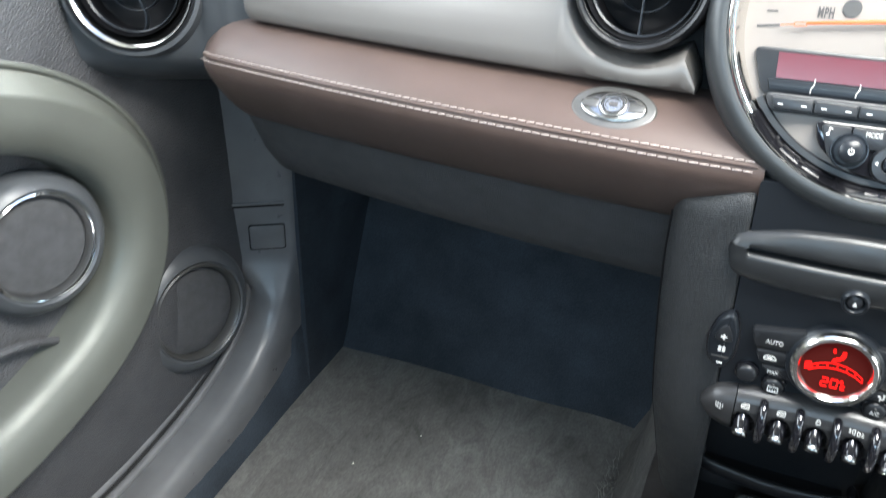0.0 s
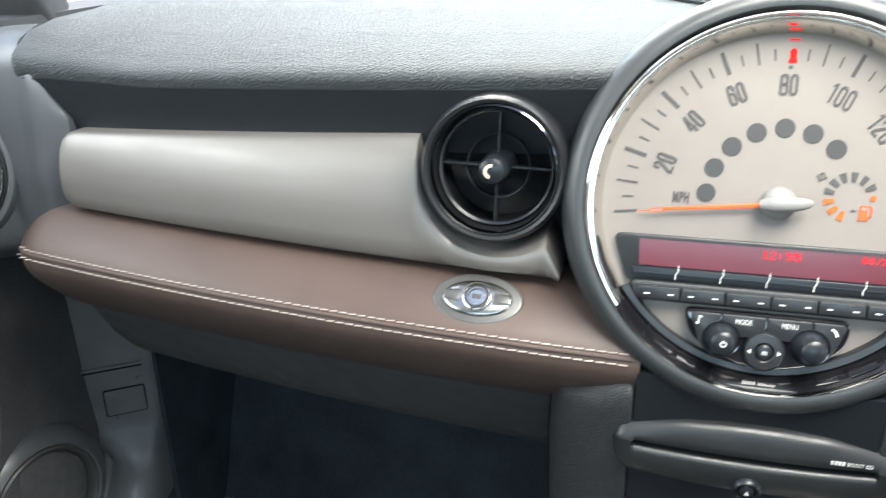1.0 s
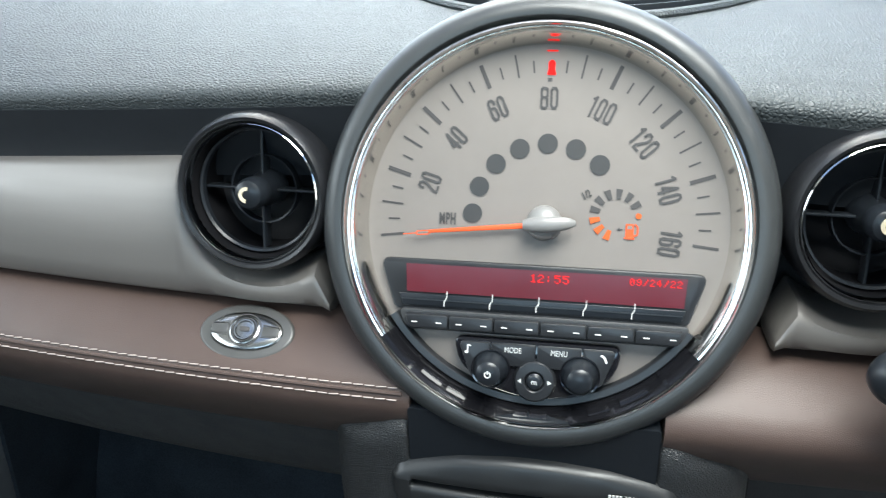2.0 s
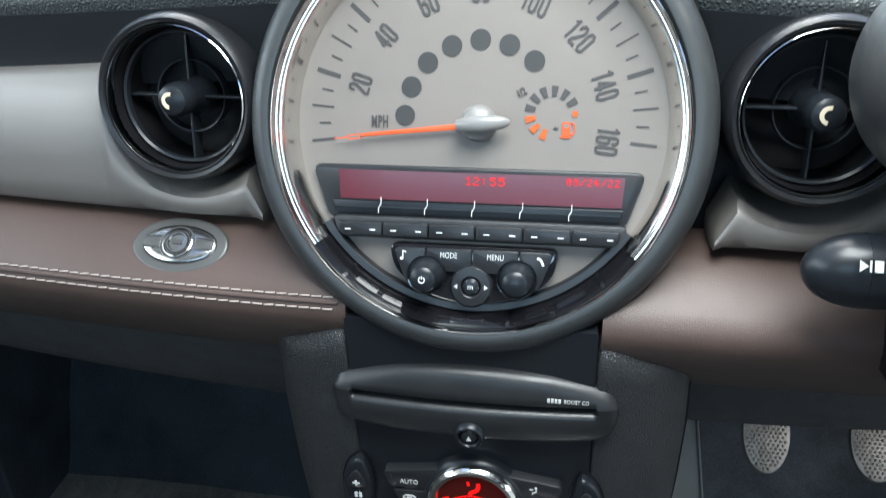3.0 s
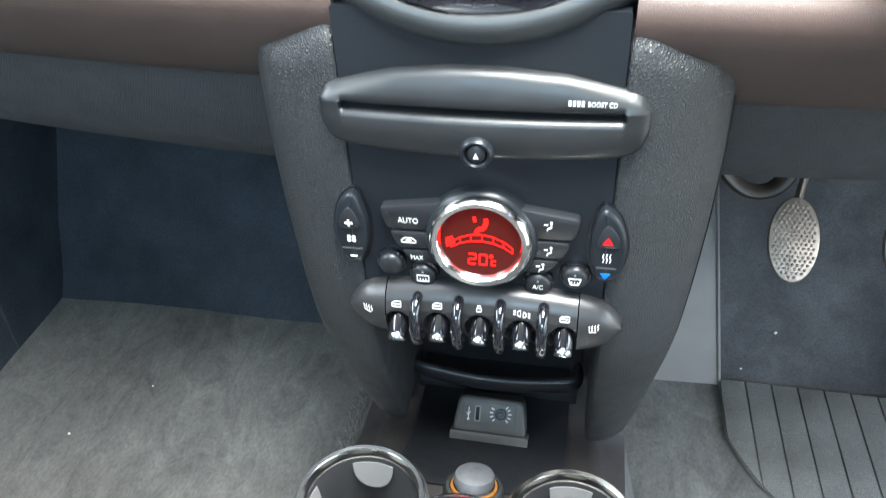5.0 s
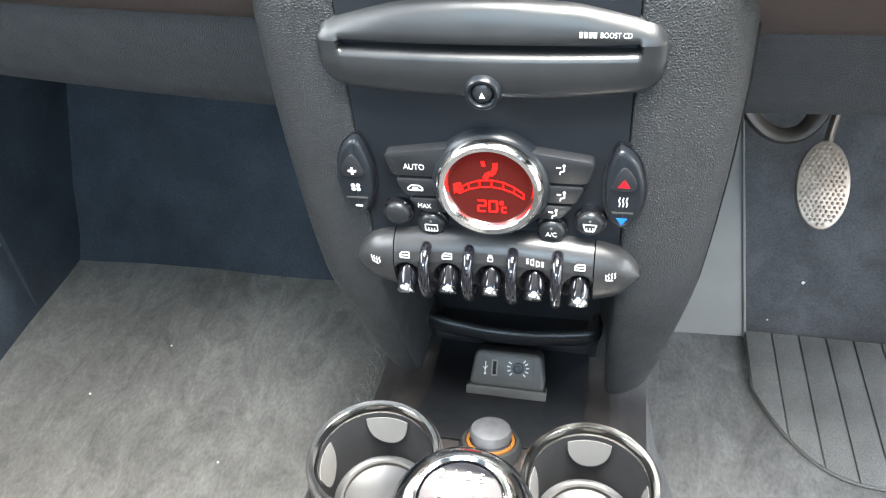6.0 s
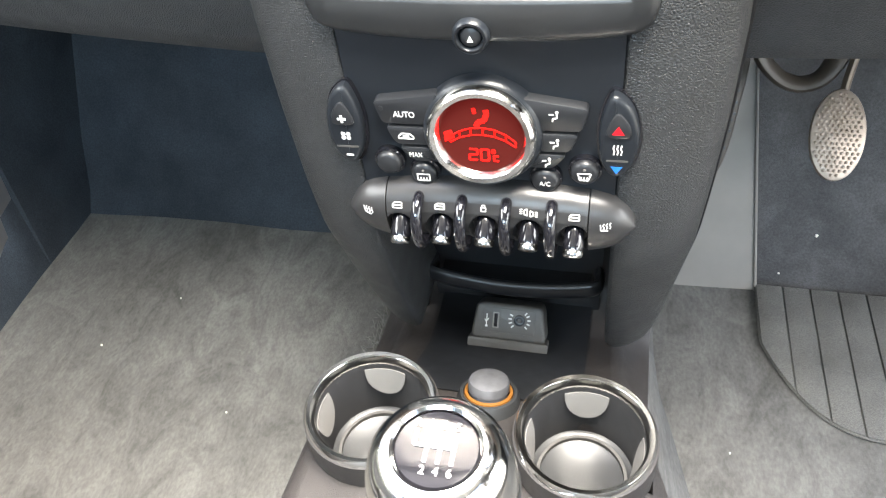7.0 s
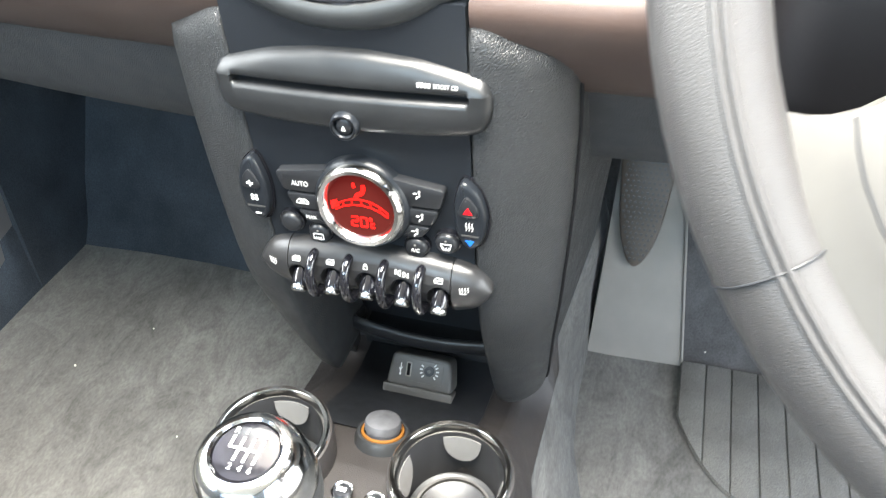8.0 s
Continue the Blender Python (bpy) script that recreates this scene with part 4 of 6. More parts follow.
def inset(points, k, cx=0.0, cy=-0.078):
    return [(cx + (x - cx) * k, cy + (y - cy) * k) for x, y in points]


for x0, x1, nm in ((-0.0435, -0.0258, ""), (-0.0250, -0.0008, "MODE"), (0.0002, 0.0242, "MENU"), (0.0250, 0.0430, "")):
    lo = -0.079 if nm else -0.088
    r = [0.006 if (x0 < -0.04) else 0.0008, 0.006 if (x1 > 0.04) else 0.0008, 0.004 if (x1 > 0.04) else 0.0008, 0.004 if (x0 < -0.04) else 0.0008]
    o = [(x0 + (0.008 if x0 < -0.04 else 0), lo), (x1 - (0.008 if x1 > 0.04 else 0), lo), (x1, -0.0668), (x0, -0.0668)]
    k = part("radio_key", prism(rounded(o, r), 0.0085, 0.0112, 0.0006), M_BUTTON, cl, "black radio key")
    if nm:
        part("print", letters(nm, 0.0044, at((x0 + x1) / 2, -0.0700, 0.0113), 0.00008, 0.75), M_GREYPRINT, k, "pale word " + nm)
part("note_sign", join(stroke([(-0.0380, -0.0727), (-0.0380, -0.0685), (-0.0362, -0.0693)], 0.0006, 0.0113, 0.0002), prism(oval(-0.0386, -0.0727, 0.0010, 0.0008, 12), 0.0113, 0.0115)), M_WHITE, cl, "white note sign")
part("phone_sign", stroke([(0.0343, -0.0692), (0.0358, -0.0698), (0.0368, -0.0712), (0.0376, -0.0732)], 0.0012, 0.0113, 0.0002), M_WHITE, cl, "white handset sign")
for x in (-0.0248, 0.0238):
    k = part("radio_knob", lathe([(0.0, 0.0255), (0.0052, 0.0252), (0.0066, 0.0240), (0.0080, 0.017), (0.0090, 0.0125), (0.0098, 0.0112), (0.0100, 0.0085)], 36), M_SATIN, cl, "black radio knob", at(x, -0.0812, 0.0))
    part("collar", ring([(0.0100, 0.0085), (0.0100, 0.0120), (0.0108, 0.0122), (0.0112, 0.0085)], 36), M_GLOSS, k)
    if x < 0:
        part("power_sign", join(ring([(0.0013, 0.0255), (0.0013, 0.0258), (0.0018, 0.0258), (0.0018, 0.0255)], 18, 120, 420), stroke([(0, 0.0004), (0, 0.0020)], 0.0005, 0.0255)), M_WHITE, k, "white power sign")
pad = part("rocker_disc", ring([(0.0052, 0.0085), (0.0052, 0.0118), (0.0060, 0.0124), (0.0104, 0.0120), (0.0116, 0.0105), (0.0118, 0.0085)], 40), M_BUTTON, cl, "round black rocker", at(-0.0005, -0.0865, 0))
part("centre_key", lathe([(0.0, 0.0140), (0.0032, 0.0136), (0.0046, 0.0122), (0.0048, 0.0085)], 28), M_SATIN, pad, "black centre key")
part("letter_m", letters("m", 0.0042, at(0, 0, 0.0141), 0.00008), M_WHITE, pad, "white letter m")
part("arrows", join(prism([(-0.0093, 0), (-0.0072, -0.0014), (-0.0072, 0.0014)], 0.0122, 0.0125), prism([(0.0093, 0), (0.0072, 0.0014), (0.0072, -0.0014)], 0.0122, 0.0125)), M_GREYPRINT, pad, "two pale arrows")
# alarm lamp on top of the housing
dome = part("alarm_dome", lathe([(0.0, 0.0085), (0.006, 0.0078), (0.0115, 0.005), (0.0150, 0.0), (0.0155, -0.004)], 36), M_RUBBER, sp, "dark rounded dome on the ring", Matrix.Translation((0, 0.127, -0.012)) @ Matrix.Rotation(radians(-75), 4, "X"))
part("alarm_lamp", prism(oval(0, 0, 0.0035, 0.0022, 20), 0.0083, 0.0092), M_SEG, dome, "lit red lamp")

# ---- the centre stack ----
STACK = pose(0, 0.012, 0.520, 90 + 5) @ pose(0, 0, 0, 0, 0, 1.1)
st = thing("centre_stack", "black plastic centre stack with grained side pods", "centre stack", STACK)
part("fascia", prism(rounded([(-0.0692, -0.118), (0.0692, -0.118), (0.0692, 0.072), (-0.0692, 0.072)], 0.002), -0.05, 0.0), M_SATIN, st, "smooth black fascia plate")


def interp(table, v):
    for (a, x), (b, y) in zip(table, table[1:]):
        if a >= v >= b:
            return x + (y - x) * (a - v) / (a - b)
    return table[0][1] if v > table[0][0] else table[-1][1]


U_OUT = [(0.0650, 0.074), (0.0635, 0.083), (0.060, 0.092), (0.053, 0.103), (0.043, 0.1205), (0.030, 0.1230), (-0.01, 0.1242), (-0.06, 0.1232), (-0.10, 0.1210), (-0.15, 0.1175), (-0.20, 0.1120), (-0.240, 0.1085), (-0.264, 0.1062), (-0.280, 0.1038), (-0.288, 0.1008), (-0.293, 0.0960), (-0.296, 0.0870)]
U_IN = [(0.0650, 0.0690), (-0.14, 0.0690), (-0.20, 0.0690), (-0.264, 0.0690), (-0.282, 0.0700), (-0.290, 0.0730), (-0.296, 0.0800)]
N_FRONT = [(0.0650, -0.012), (0.063, -0.006), (0.058, -0.001), (0.05, 0.001), (-0.12, 0.001), (-0.15, -0.001), (-0.17, -0.006), (-0.20, -0.015), (-0.235, -0.027), (-0.264, -0.038), (-0.280, -0.045), (-0.290, -0.052), (-0.296, -0.060)]
vs_ = [0.0650, 0.0645, 0.0635, 0.062, 0.060, 0.057, 0.053, 0.048, 0.043, 0.036, 0.030] + steps(0.02, -0.264, 30) + [-0.273, -0.280, -0.286, -0.290, -0.294, -0.296]


def pod_ring(v, s):
    ui, uo, n0 = interp(U_IN, v), interp(U_OUT, v), interp(N_FRONT, v)
    w = uo - ui
    pts = [(ui, n0 - 0.07), (ui, n0 - 0.004), (ui + min(0.0015, w * 0.1), n0 - 0.001)]
    for k in range(0, 11):
        a = k / 10 * math.pi / 2
        pts.append((ui + min(0.003, w * 0.2) + (w - min(0.003, w * 0.2)) * math.sin(a) ** 1.15, n0 - 0.032 * (1 - math.cos(a)) ** 1.1))
    pts += [(uo, n0 - 0.036), (uo - 0.002, n0 - 0.07)]
    return [(s * u, v, n) for u, n in pts]


for s in (-1, 1):
    part("side_pod", loft([pod_ring(v, s) for v in vs_]), M_GRAIN, st, "grained black side pod curving down to a leg", angle=50)
    part("pod_seam", sweep([Vector((s * (interp(U_OUT, v) + 0.0003), v, interp(N_FRONT, v) - 0.0345)) for v in vs_[8:-3]], circle(0.0016, 8), up=(1, 0, 0)), M_HOLE, st, "dark joint of the side pod")
    sd = [[(s * (interp(U_OUT, v) - 0.0015 + 0.014 * k), v, interp(N_FRONT, v) - 0.036 - 0.185 * k) for k in steps(0, 1, 6)] for v in steps(0.030, -0.285, 24) + [-0.300, -0.320]]
    part("side_panel", sheet(sd, 0.006, (-s, 0, 0)), M_GRAIN, st, "dark side panel running into the footwell", angle=60)

# disc slot plate


def plate_top(u):
    return interp([(0.0, 0.046), (-0.015, 0.0457), (-0.042, 0.0430), (-0.066, 0.0372), (-0.0750, 0.0350), (-0.0785, 0.0332), (-0.0808, 0.0295), (-0.0820, 0.0240)], -abs(u))


def plate_low(u):
    return interp([(0.0, -0.0025), (-0.018, -0.0024), (-0.043, -0.0018), (-0.066, -0.0002), (-0.0735, 0.0014), (-0.0780, 0.0044), (-0.0806, 0.0092), (-0.0820, 0.0160)], -abs(u))


us = [-0.0820, -0.0815, -0.0805, -0.0795, -0.0780, -0.0760, -0.0740, -0.0722, -0.0708, -0.0702, -0.0698, -0.0694, -0.0690, -0.0686, -0.0683] + steps(-0.0675, 0.0675, 29) + [0.0683, 0.0686, 0.0690, 0.0694, 0.0698, 0.0702, 0.0708, 0.0722, 0.0740, 0.0760, 0.0780, 0.0795, 0.0805, 0.0815, 0.0820]
rows = []
for u in us:
    t, b = plate_top(u), plate_low(u)
    g = min(1.0, max(0.0, (0.0706 - abs(u)) / 0.0022))
    g = g * g * (3 - 2 * g)
    swell = 0.011 - 0.004 * (u / 0.078) ** 2
    mid = 0.024
    cap = math.sqrt(max(0.02, 1 - (max(0.0, abs(u) - 0.0760) / 0.0062) ** 2))
    s1, s2 = swell * cap, (swell - 0.001) * cap

    def clampv(v):
        return min(max(v, b + 0.0005), t - 0.0005)
    prof = [(b, -0.004), (b, s1 - 0.004), (clampv(b + 0.0015), s1 - 0.0018), (clampv(min(b + 0.005, (b + mid - 0.005) / 2)), s1), (clampv(mid - 0.0062), s1 + 0.0002), (clampv(mid - 0.0040), s1 - 0.0006 * g), (clampv(mid - 0.0026), s1 - 0.003 * g),
            (clampv(mid - 0.0025), s1 - 0.016 * g), (clampv(mid + 0.0020), s1 - 0.016 * g), (clampv(mid + 0.0021), s1 - 0.002 * g), (clampv(mid + 0.0036), s2), (clampv(min(mid + 0.008, (mid + t) / 2)), s2 - 0.0006),
            (clampv(max(t - 0.004, (mid + 2 * t) / 3)), s2 - 0.0026), (clampv(t - 0.0012), s2 - 0.005), (t, s2 - 0.008), (t, -0.004)]
    rows.append([(0.0012 + u * 0.995, 0.0237 + (v - 0.0240) * 0.96, max(n, -0.004 - 0.0001 * i)) for i, (v, n) in enumerate(prof)])
cd = part("disc_player", loft(rows), M_DISC, st, "black disc player plate with a long slot", angle=55)
part("print", letters("BOOST CD", 0.0036, at(0.0597, 0.0312, 0.0086), 0.0001, 0.76), M_WHITE, cd, "white print BOOST CD")
part("brand_bars", join(*[prism(rect(0.0440 + 0.0020 * i, 0.0300, 0.0440 + 0.0020 * i + 0.0014, 0.0326), 0.0086, 0.0090) for i in range(4)]), M_WHITE, cd, "four plain white bars")
ej = part("eject_button", ring([(0.0054, -0.002), (0.0056, 0.0140), (0.0062, 0.0148), (0.0074, 0.0150), (0.0082, 0.0142), (0.0087, 0.0110), (0.0088, -0.002)], 44), M_SATIN, st, "round black eject button", at(0.0008, 0.0036, 0))
part("key", lathe([(0.0, 0.0146), (0.0036, 0.0143), (0.0048, 0.0134), (0.0053, 0.0115), (0.0053, 0.008)], 36), M_BUTTON, ej)
part("groove", ring([(0.0064, 0.0146), (0.0064, 0.0152), (0.0069, 0.0152), (0.0069, 0.0146)], 36), M_HOLE, ej)
part("eject_sign", prism([(-0.0014, -0.0018), (0.0014, -0.0018), (0.0, 0.0014)], 0.0144, 0.0148), M_WHITE, ej, "white eject triangle")

# climate unit
cu = thing("climate_control", "black climate control panel with round red display", "climate control", STACK)
for s in (-1, 1):
    for pts, nm in (([(0.0200, -0.0325), (0.0548, -0.0378), (0.0512, -0.0515), (0.0225, -0.0515)], "AUTO"), ([(0.0225, -0.0530), (0.0502, -0.0530), (0.0455, -0.0645), (0.0225, -0.0645)], "car"), ([(0.0225, -0.0660), (0.0445, -0.0660), (0.0372, -0.0752), (0.0225, -0.0752)], "MAX")):
        o = [(s * x, y) for x, y in pts]
        k = part("climate_key", prism(rounded(o if s > 0 else o, [0.001, 0.0035, 0.0035, 0.001]), -0.002, 0.0065, 0.0012), M_BUTTON, cu, "black climate key")
        c = Vector((s * {"AUTO": 0.0387, "car": 0.0392, "MAX": 0.0352}[nm], (pts[0][1] + pts[2][1]) / 2))
        if s < 0 and nm in ("AUTO", "MAX"):
            part("print", letters(nm, 0.0050 if nm == "AUTO" else 0.0042, at(c.x, c.y - (0.003 if nm == "AUTO" else 0.0), 0.0067), 0.0001, 0.82), M_WHITE, k, "white word " + nm)
        elif s < 0:
            part("car_sign", join(stroke([(c.x - 0.0040, c.y - 0.0014), (c.x - 0.0040, c.y), (c.x - 0.0020, c.y + 0.0018), (c.x + 0.0020, c.y + 0.0018), (c.x + 0.0040, c.y), (c.x + 0.0040, c.y - 0.0014), (c.x - 0.0040, c.y - 0.0014)], 0.0006, 0.0066), prism(rect(c.x - 0.0016, c.y - 0.0006, c.x + 0.0016, c.y + 0.0006), 0.0066, 0.0069)), M_WHITE, k, "white car outline")
        else:
            part("airflow_sign", join(prism(oval(c.x + 0.0002, c.y + 0.0022, 0.0008, 0.0008, 10), 0.0066, 0.0069), stroke([(c.x + 0.0002, c.y + 0.0014), (c.x + 0.0004, c.y - 0.0010), (c.x - 0.0016, c.y - 0.0016), (c.x - 0.0018, c.y - 0.0032)], 0.0007, 0.0066), stroke([(c.x - 0.0036, c.y + 0.0008), (c.x - 0.0014, c.y + 0.0008)], 0.0007, 0.0066)), M_WHITE, k, "white airflow sign")
part("key_lamp", prism(oval(-0.0505, -0.0420, 0.0012, 0.0016, 12), 0.0064, 0.0068), M_DARK, cu)
KN = Matrix.Translation((0.0014, -0.0547, 0.0)) @ Matrix.Rotation(radians(-6), 4, "X")
kb = part("climate_dial", lathe([(0.0318, -0.03), (0.0318, 0.001), (0.0311, 0.0055), (0.0297, 0.0088), (0.0280, 0.0098)], 64), M_SATIN, cu, "black hooded barrel of the dial", KN)
part("chrome_ring", ring([(0.0208, 0.0095), (0.0213, 0.0112), (0.0232, 0.0138), (0.0256, 0.0142), (0.0275, 0.0125), (0.0284, 0.0090), (0.0284, 0.004), (0.0208, 0.004)], 72), M_RIM, kb, "satin chrome ring")
part("display", prism(oval(0, 0, 0.0210, 0.0210, 48), 0.005, 0.0102), M_CLIMATE, kb, "round red lit display")
part("figure_sign", join(stroke([(0.0030, 0.0150), (0.0034, 0.0128), (0.0020, 0.0090), (-0.0010, 0.0082), (-0.0022, 0.0056)], 0.0026, 0.0103, 0.0002), stroke([(-0.0032, 0.0158), (-0.0026, 0.0128)], 0.0018, 0.0103, 0.0002)), M_SEG, kb, "lit red airflow sign")
bars = []
for i in range(6):
    a0, a1 = radians(128 - 13.5 * i), radians(128 - 13.5 * (i + 1))
    q = [(0.026 * math.cos(a), -0.0225 + r * math.sin(a)) for a, r in ((a0, 0.0235), (a1, 0.0235), (a1, 0.0275), (a0, 0.0275))]
    bars.append(stroke(q + [q[0]], 0.0007, 0.0103, 0.0002))
part("fan_bars", join(*bars, prism([(-0.0185, -0.004), (-0.0135, -0.0015), (-0.0150, 0.0030), (-0.0190, 0.0015)], 0.0103, 0.0105)), M_SEG, kb, "lit red fan speed bars")
def lit_digit(u, v, w, h, on):
    """One figure of seven thin lit strokes."""
    p = {"t": [(u, v + h), (u + w, v + h)], "m": [(u, v + h / 2), (u + w, v + h / 2)], "b": [(u, v), (u + w, v)],
         "l": [(u, v + h / 2), (u, v + h)], "r": [(u + w, v + h / 2), (u + w, v + h)], "c": [(u, v), (u, v + h / 2)], "d": [(u + w, v), (u + w, v + h / 2)]}
    return [stroke(p[k], 0.0010, 0.0103, 0.0002) for k in on]


figures = lit_digit(-0.0062, -0.0140, 0.0040, 0.0064, "trmcb") + lit_digit(-0.0002, -0.0140, 0.0040, 0.0064, "tlrcdb") + lit_digit(0.0055, -0.0093, 0.0013, 0.0016, "tmlrcdb") + lit_digit(0.0064, -0.0140, 0.0024, 0.0056, "mcb")
part("temperature_digits", join(*figures), M_SEG, kb, "lit red temperature digits")

for x, y, r, nm in ((-0.0518, -0.0785, 0.0073, ""), (-0.0326, -0.0845, 0.0073, "rear"), (0.0330, -0.0843, 0.0074, "A/C"), (0.0532, -0.0777, 0.0074, "front")):
    k = part("round_key", lathe([(0.0, 0.0072), (r * 0.70, 0.0069), (r * 0.92, 0.0058), (r, 0.0040), (r, 0.0)], 36), M_BUTTON, cu, "round black key", at(x, y, 0))
    part("collar", ring([(r + 0.0002, 0.0), (r + 0.0002, 0.0035), (r + 0.0012, 0.0030), (r + 0.0014, 0.0)], 36), M_GLOSS, k)
    if nm:
        part("key_lamp", prism(oval(0, r * 0.48, 0.0007, 0.0007, 10), 0.0066, 0.0075), M_FLAP, k, "small unlit lamp")
    if nm == "A/C":
        part("print", letters("A/C", 0.0042, at(0, -0.0004, 0.0072), 0.0001, 0.85), M_WHITE, k, "white print A/C")
    elif nm:
        w = 0.0034
        lo = 0.0034 if nm == "rear" else 0.0022
        part("heater_sign", join(stroke([(-w, 0.0012), (-lo, -0.0030), (lo, -0.0030), (w, 0.0012), (-w, 0.0012)], 0.0006, 0.0070), *[stroke([(q, -0.0036), (q, -0.0010)], 0.0006, 0.0070) for q in (-0.0016, 0, 0.0016)]), M_WHITE, k, "white heated glass sign")
for s in (-1, 1):
    o = [(0.0668, -0.0300), (0.0625, -0.0400), (0.0608, -0.0520), (0.0622, -0.0670), (0.0665, -0.0765), (0.0725, -0.0775), (0.0782, -0.0705), (0.0806, -0.0570), (0.0788, -0.0450), (0.0745, -0.0350)]
    part("rocker_gap", prism([(0.0706 * s - 0.0014 + (p.x * s - 0.0706 * s) * 1.13, -0.0545 + (p.y + 0.0545) * 1.08) for p in smooth_path([(x, y, 0) for x, y in o], 4, True)], -0.010, 0.0022), M_GLOSS, cu, "dark gap round the rocker")
    rk = part("rocker_switch", prism([(p.x * s, p.y) for p in smooth_path([(x, y, 0) for x, y in o], 4, True)], -0.004, 0.0085, 0.003, 4), M_SATIN, cu, "teardrop black rocker switch", at(-0.0014, 0.001, 0))
    part("upper_pad", prism([(p.x * s, p.y) for p in smooth_path([(0.0695, -0.0385, 0), (0.0652, -0.0460, 0), (0.0650, -0.0520, 0), (0.0755, -0.0520, 0), (0.0752, -0.0450, 0)], 4, True)], 0.0080, 0.0098, 0.001, 2), M_BUTTON, rk)
    if s < 0:
        part("plus_sign", join(prism(rect(-0.0725, -0.0490, -0.0680, -0.0478), 0.0097, 0.0101), prism(rect(-0.07085, -0.0506, -0.06965, -0.0462), 0.0097, 0.0101)), M_WHITE, rk, "white plus sign")
        part("fan_sign", join(*[prism(oval(-0.0703 + dx, -0.0600 + dy, 0.0012, 0.0012, 10), 0.0084, 0.0088) for dx, dy in ((-0.0014, 0.0012), (0.0014, 0.0012), (-0.0014, -0.0012), (0.0014, -0.0012))]), M_WHITE, rk, "white fan sign")
        part("minus_sign", prism(rect(-0.0722, -0.0730, -0.0682, -0.0720), 0.0084, 0.0088), M_WHITE, rk, "white minus sign")
    else:
        part("hot_sign", prism([(0.0672, -0.0500), (0.0730, -0.0500), (0.0701, -0.0452)], 0.0097, 0.0101), M_RED, rk, "red upward triangle")
        part("heat_sign", join(*[stroke([(0.0685 + q, -0.0630), (0.0689 + q, -0.0610), (0.0682 + q, -0.0592), (0.0687 + q, -0.0572)], 0.0006, 0.0085) for q in (0, 0.0018, 0.0036)]), M_WHITE, rk, "white wavy heat sign")
        part("cold_sign", prism([(0.0676, -0.0706), (0.0732, -0.0706), (0.0704, -0.0750)], 0.0084, 0.0088), M_BLUE, rk, "blue downward triangle")
    part("bar_mark", prism(rect(s * 0.0765 if s < 0 else 0.0652, -0.0675, -0.0645 if s < 0 else 0.0758, -0.0664), 0.0084, 0.0088), M_SURROUND, rk, "grey raised bar")

# toggle switch bank
tb = thing("switch_bank", "satin black bank of five chrome-tipped toggle switches", "switch panel", STACK @ Matrix.Translation((0.0008, 0.0048, 0)))
SW = [(-0.0935, -0.006), (-0.0935, 0.0030), (-0.0945, 0.0062), (-0.0970, 0.0095), (-0.1015, 0.0128), (-0.1075, 0.0150), (-0.1150, 0.0152), (-0.1230, 0.0132), (-0.1310, 0.0085), (-0.1360, 0.0010), (-0.1370, -0.010), (-0.12, -0.03), (-0.095, -0.03)]


def sw_rows(u0, u1, n, squeeze):
    rows = []
    for i in range(n):
        f = i / (n - 1)
        u = u0 + (u1 - u0) * f
        k = squeeze(f)
        drop = 0.0035 * (u / 0.056) ** 2 if abs(u) < 0.056 else 0.0035
        rows.append([(u, -0.1125 + (v + 0.1125) * k - drop, nn * (0.4 + 0.6 * k)) for v, nn in SW])
    return rows


def pocketed(rows):
    """Press an oval pocket into the panel for each toggle."""
    out = []
    for row in rows:
        fine_row = []
        for k0, ((ua, va, na), (ub, vb, nb)) in enumerate(zip(row, row[1:] + row[:1])):
            n = 9 if 4 <= k0 <= 9 else 1
            fine_row += [(ua, va + (vb - va) * k / n, na + (nb - na) * k / n) for k in range(n)]
        pressed = []
        for u, v, n in fine_row:
            c = -0.0486 + 0.0243 * round((u + 0.0486) / 0.0243)
            d = math.hypot((u - c) / 0.0093, (v + 0.1215 + 0.0035 * (c / 0.056) ** 2) / 0.0135)
            w = min(1.0, max(0.0, (1 - d) / 0.16)) if n > -0.009 else 0.0
            pressed.append((u, v, n - 0.0085 * w * w * (3 - 2 * w)))
        out.append(pressed)
    return out


part("panel", loft(pocketed(sw_rows(-0.0555, 0.0555, 149, lambda f: 1.0))), M_BANK, tb, "satin black curved switch panel", angle=40)
for s in (-1, 1):
    e = part("seat_heater_key", loft(sw_rows(s * 0.0562, s * 0.0805, 16, lambda f: max(0.10, 1 - 0.30 * f - 0.62 * f ** 4))), M_BANK, tb, "pointed black end key", angle=40)
    part("heat_sign", moved(join(*[stroke([(q, -0.002), (q + 0.0005, -0.0005), (q - 0.0003, 0.0008), (q + 0.0004, 0.0022)], 0.0006, 0) for q in (-0.0018, 0, 0.0018)], stroke([(-0.0034, 0.002), (-0.0030, -0.0024), (0.001, -0.0032)], 0.0006, 0)),
                            Matrix.Translation((s * 0.0655, -0.1095, 0.0150)) @ Matrix.Rotation(radians(s * 20), 4, "Y")), M_GREYPRINT, e, "pale heated seat sign")
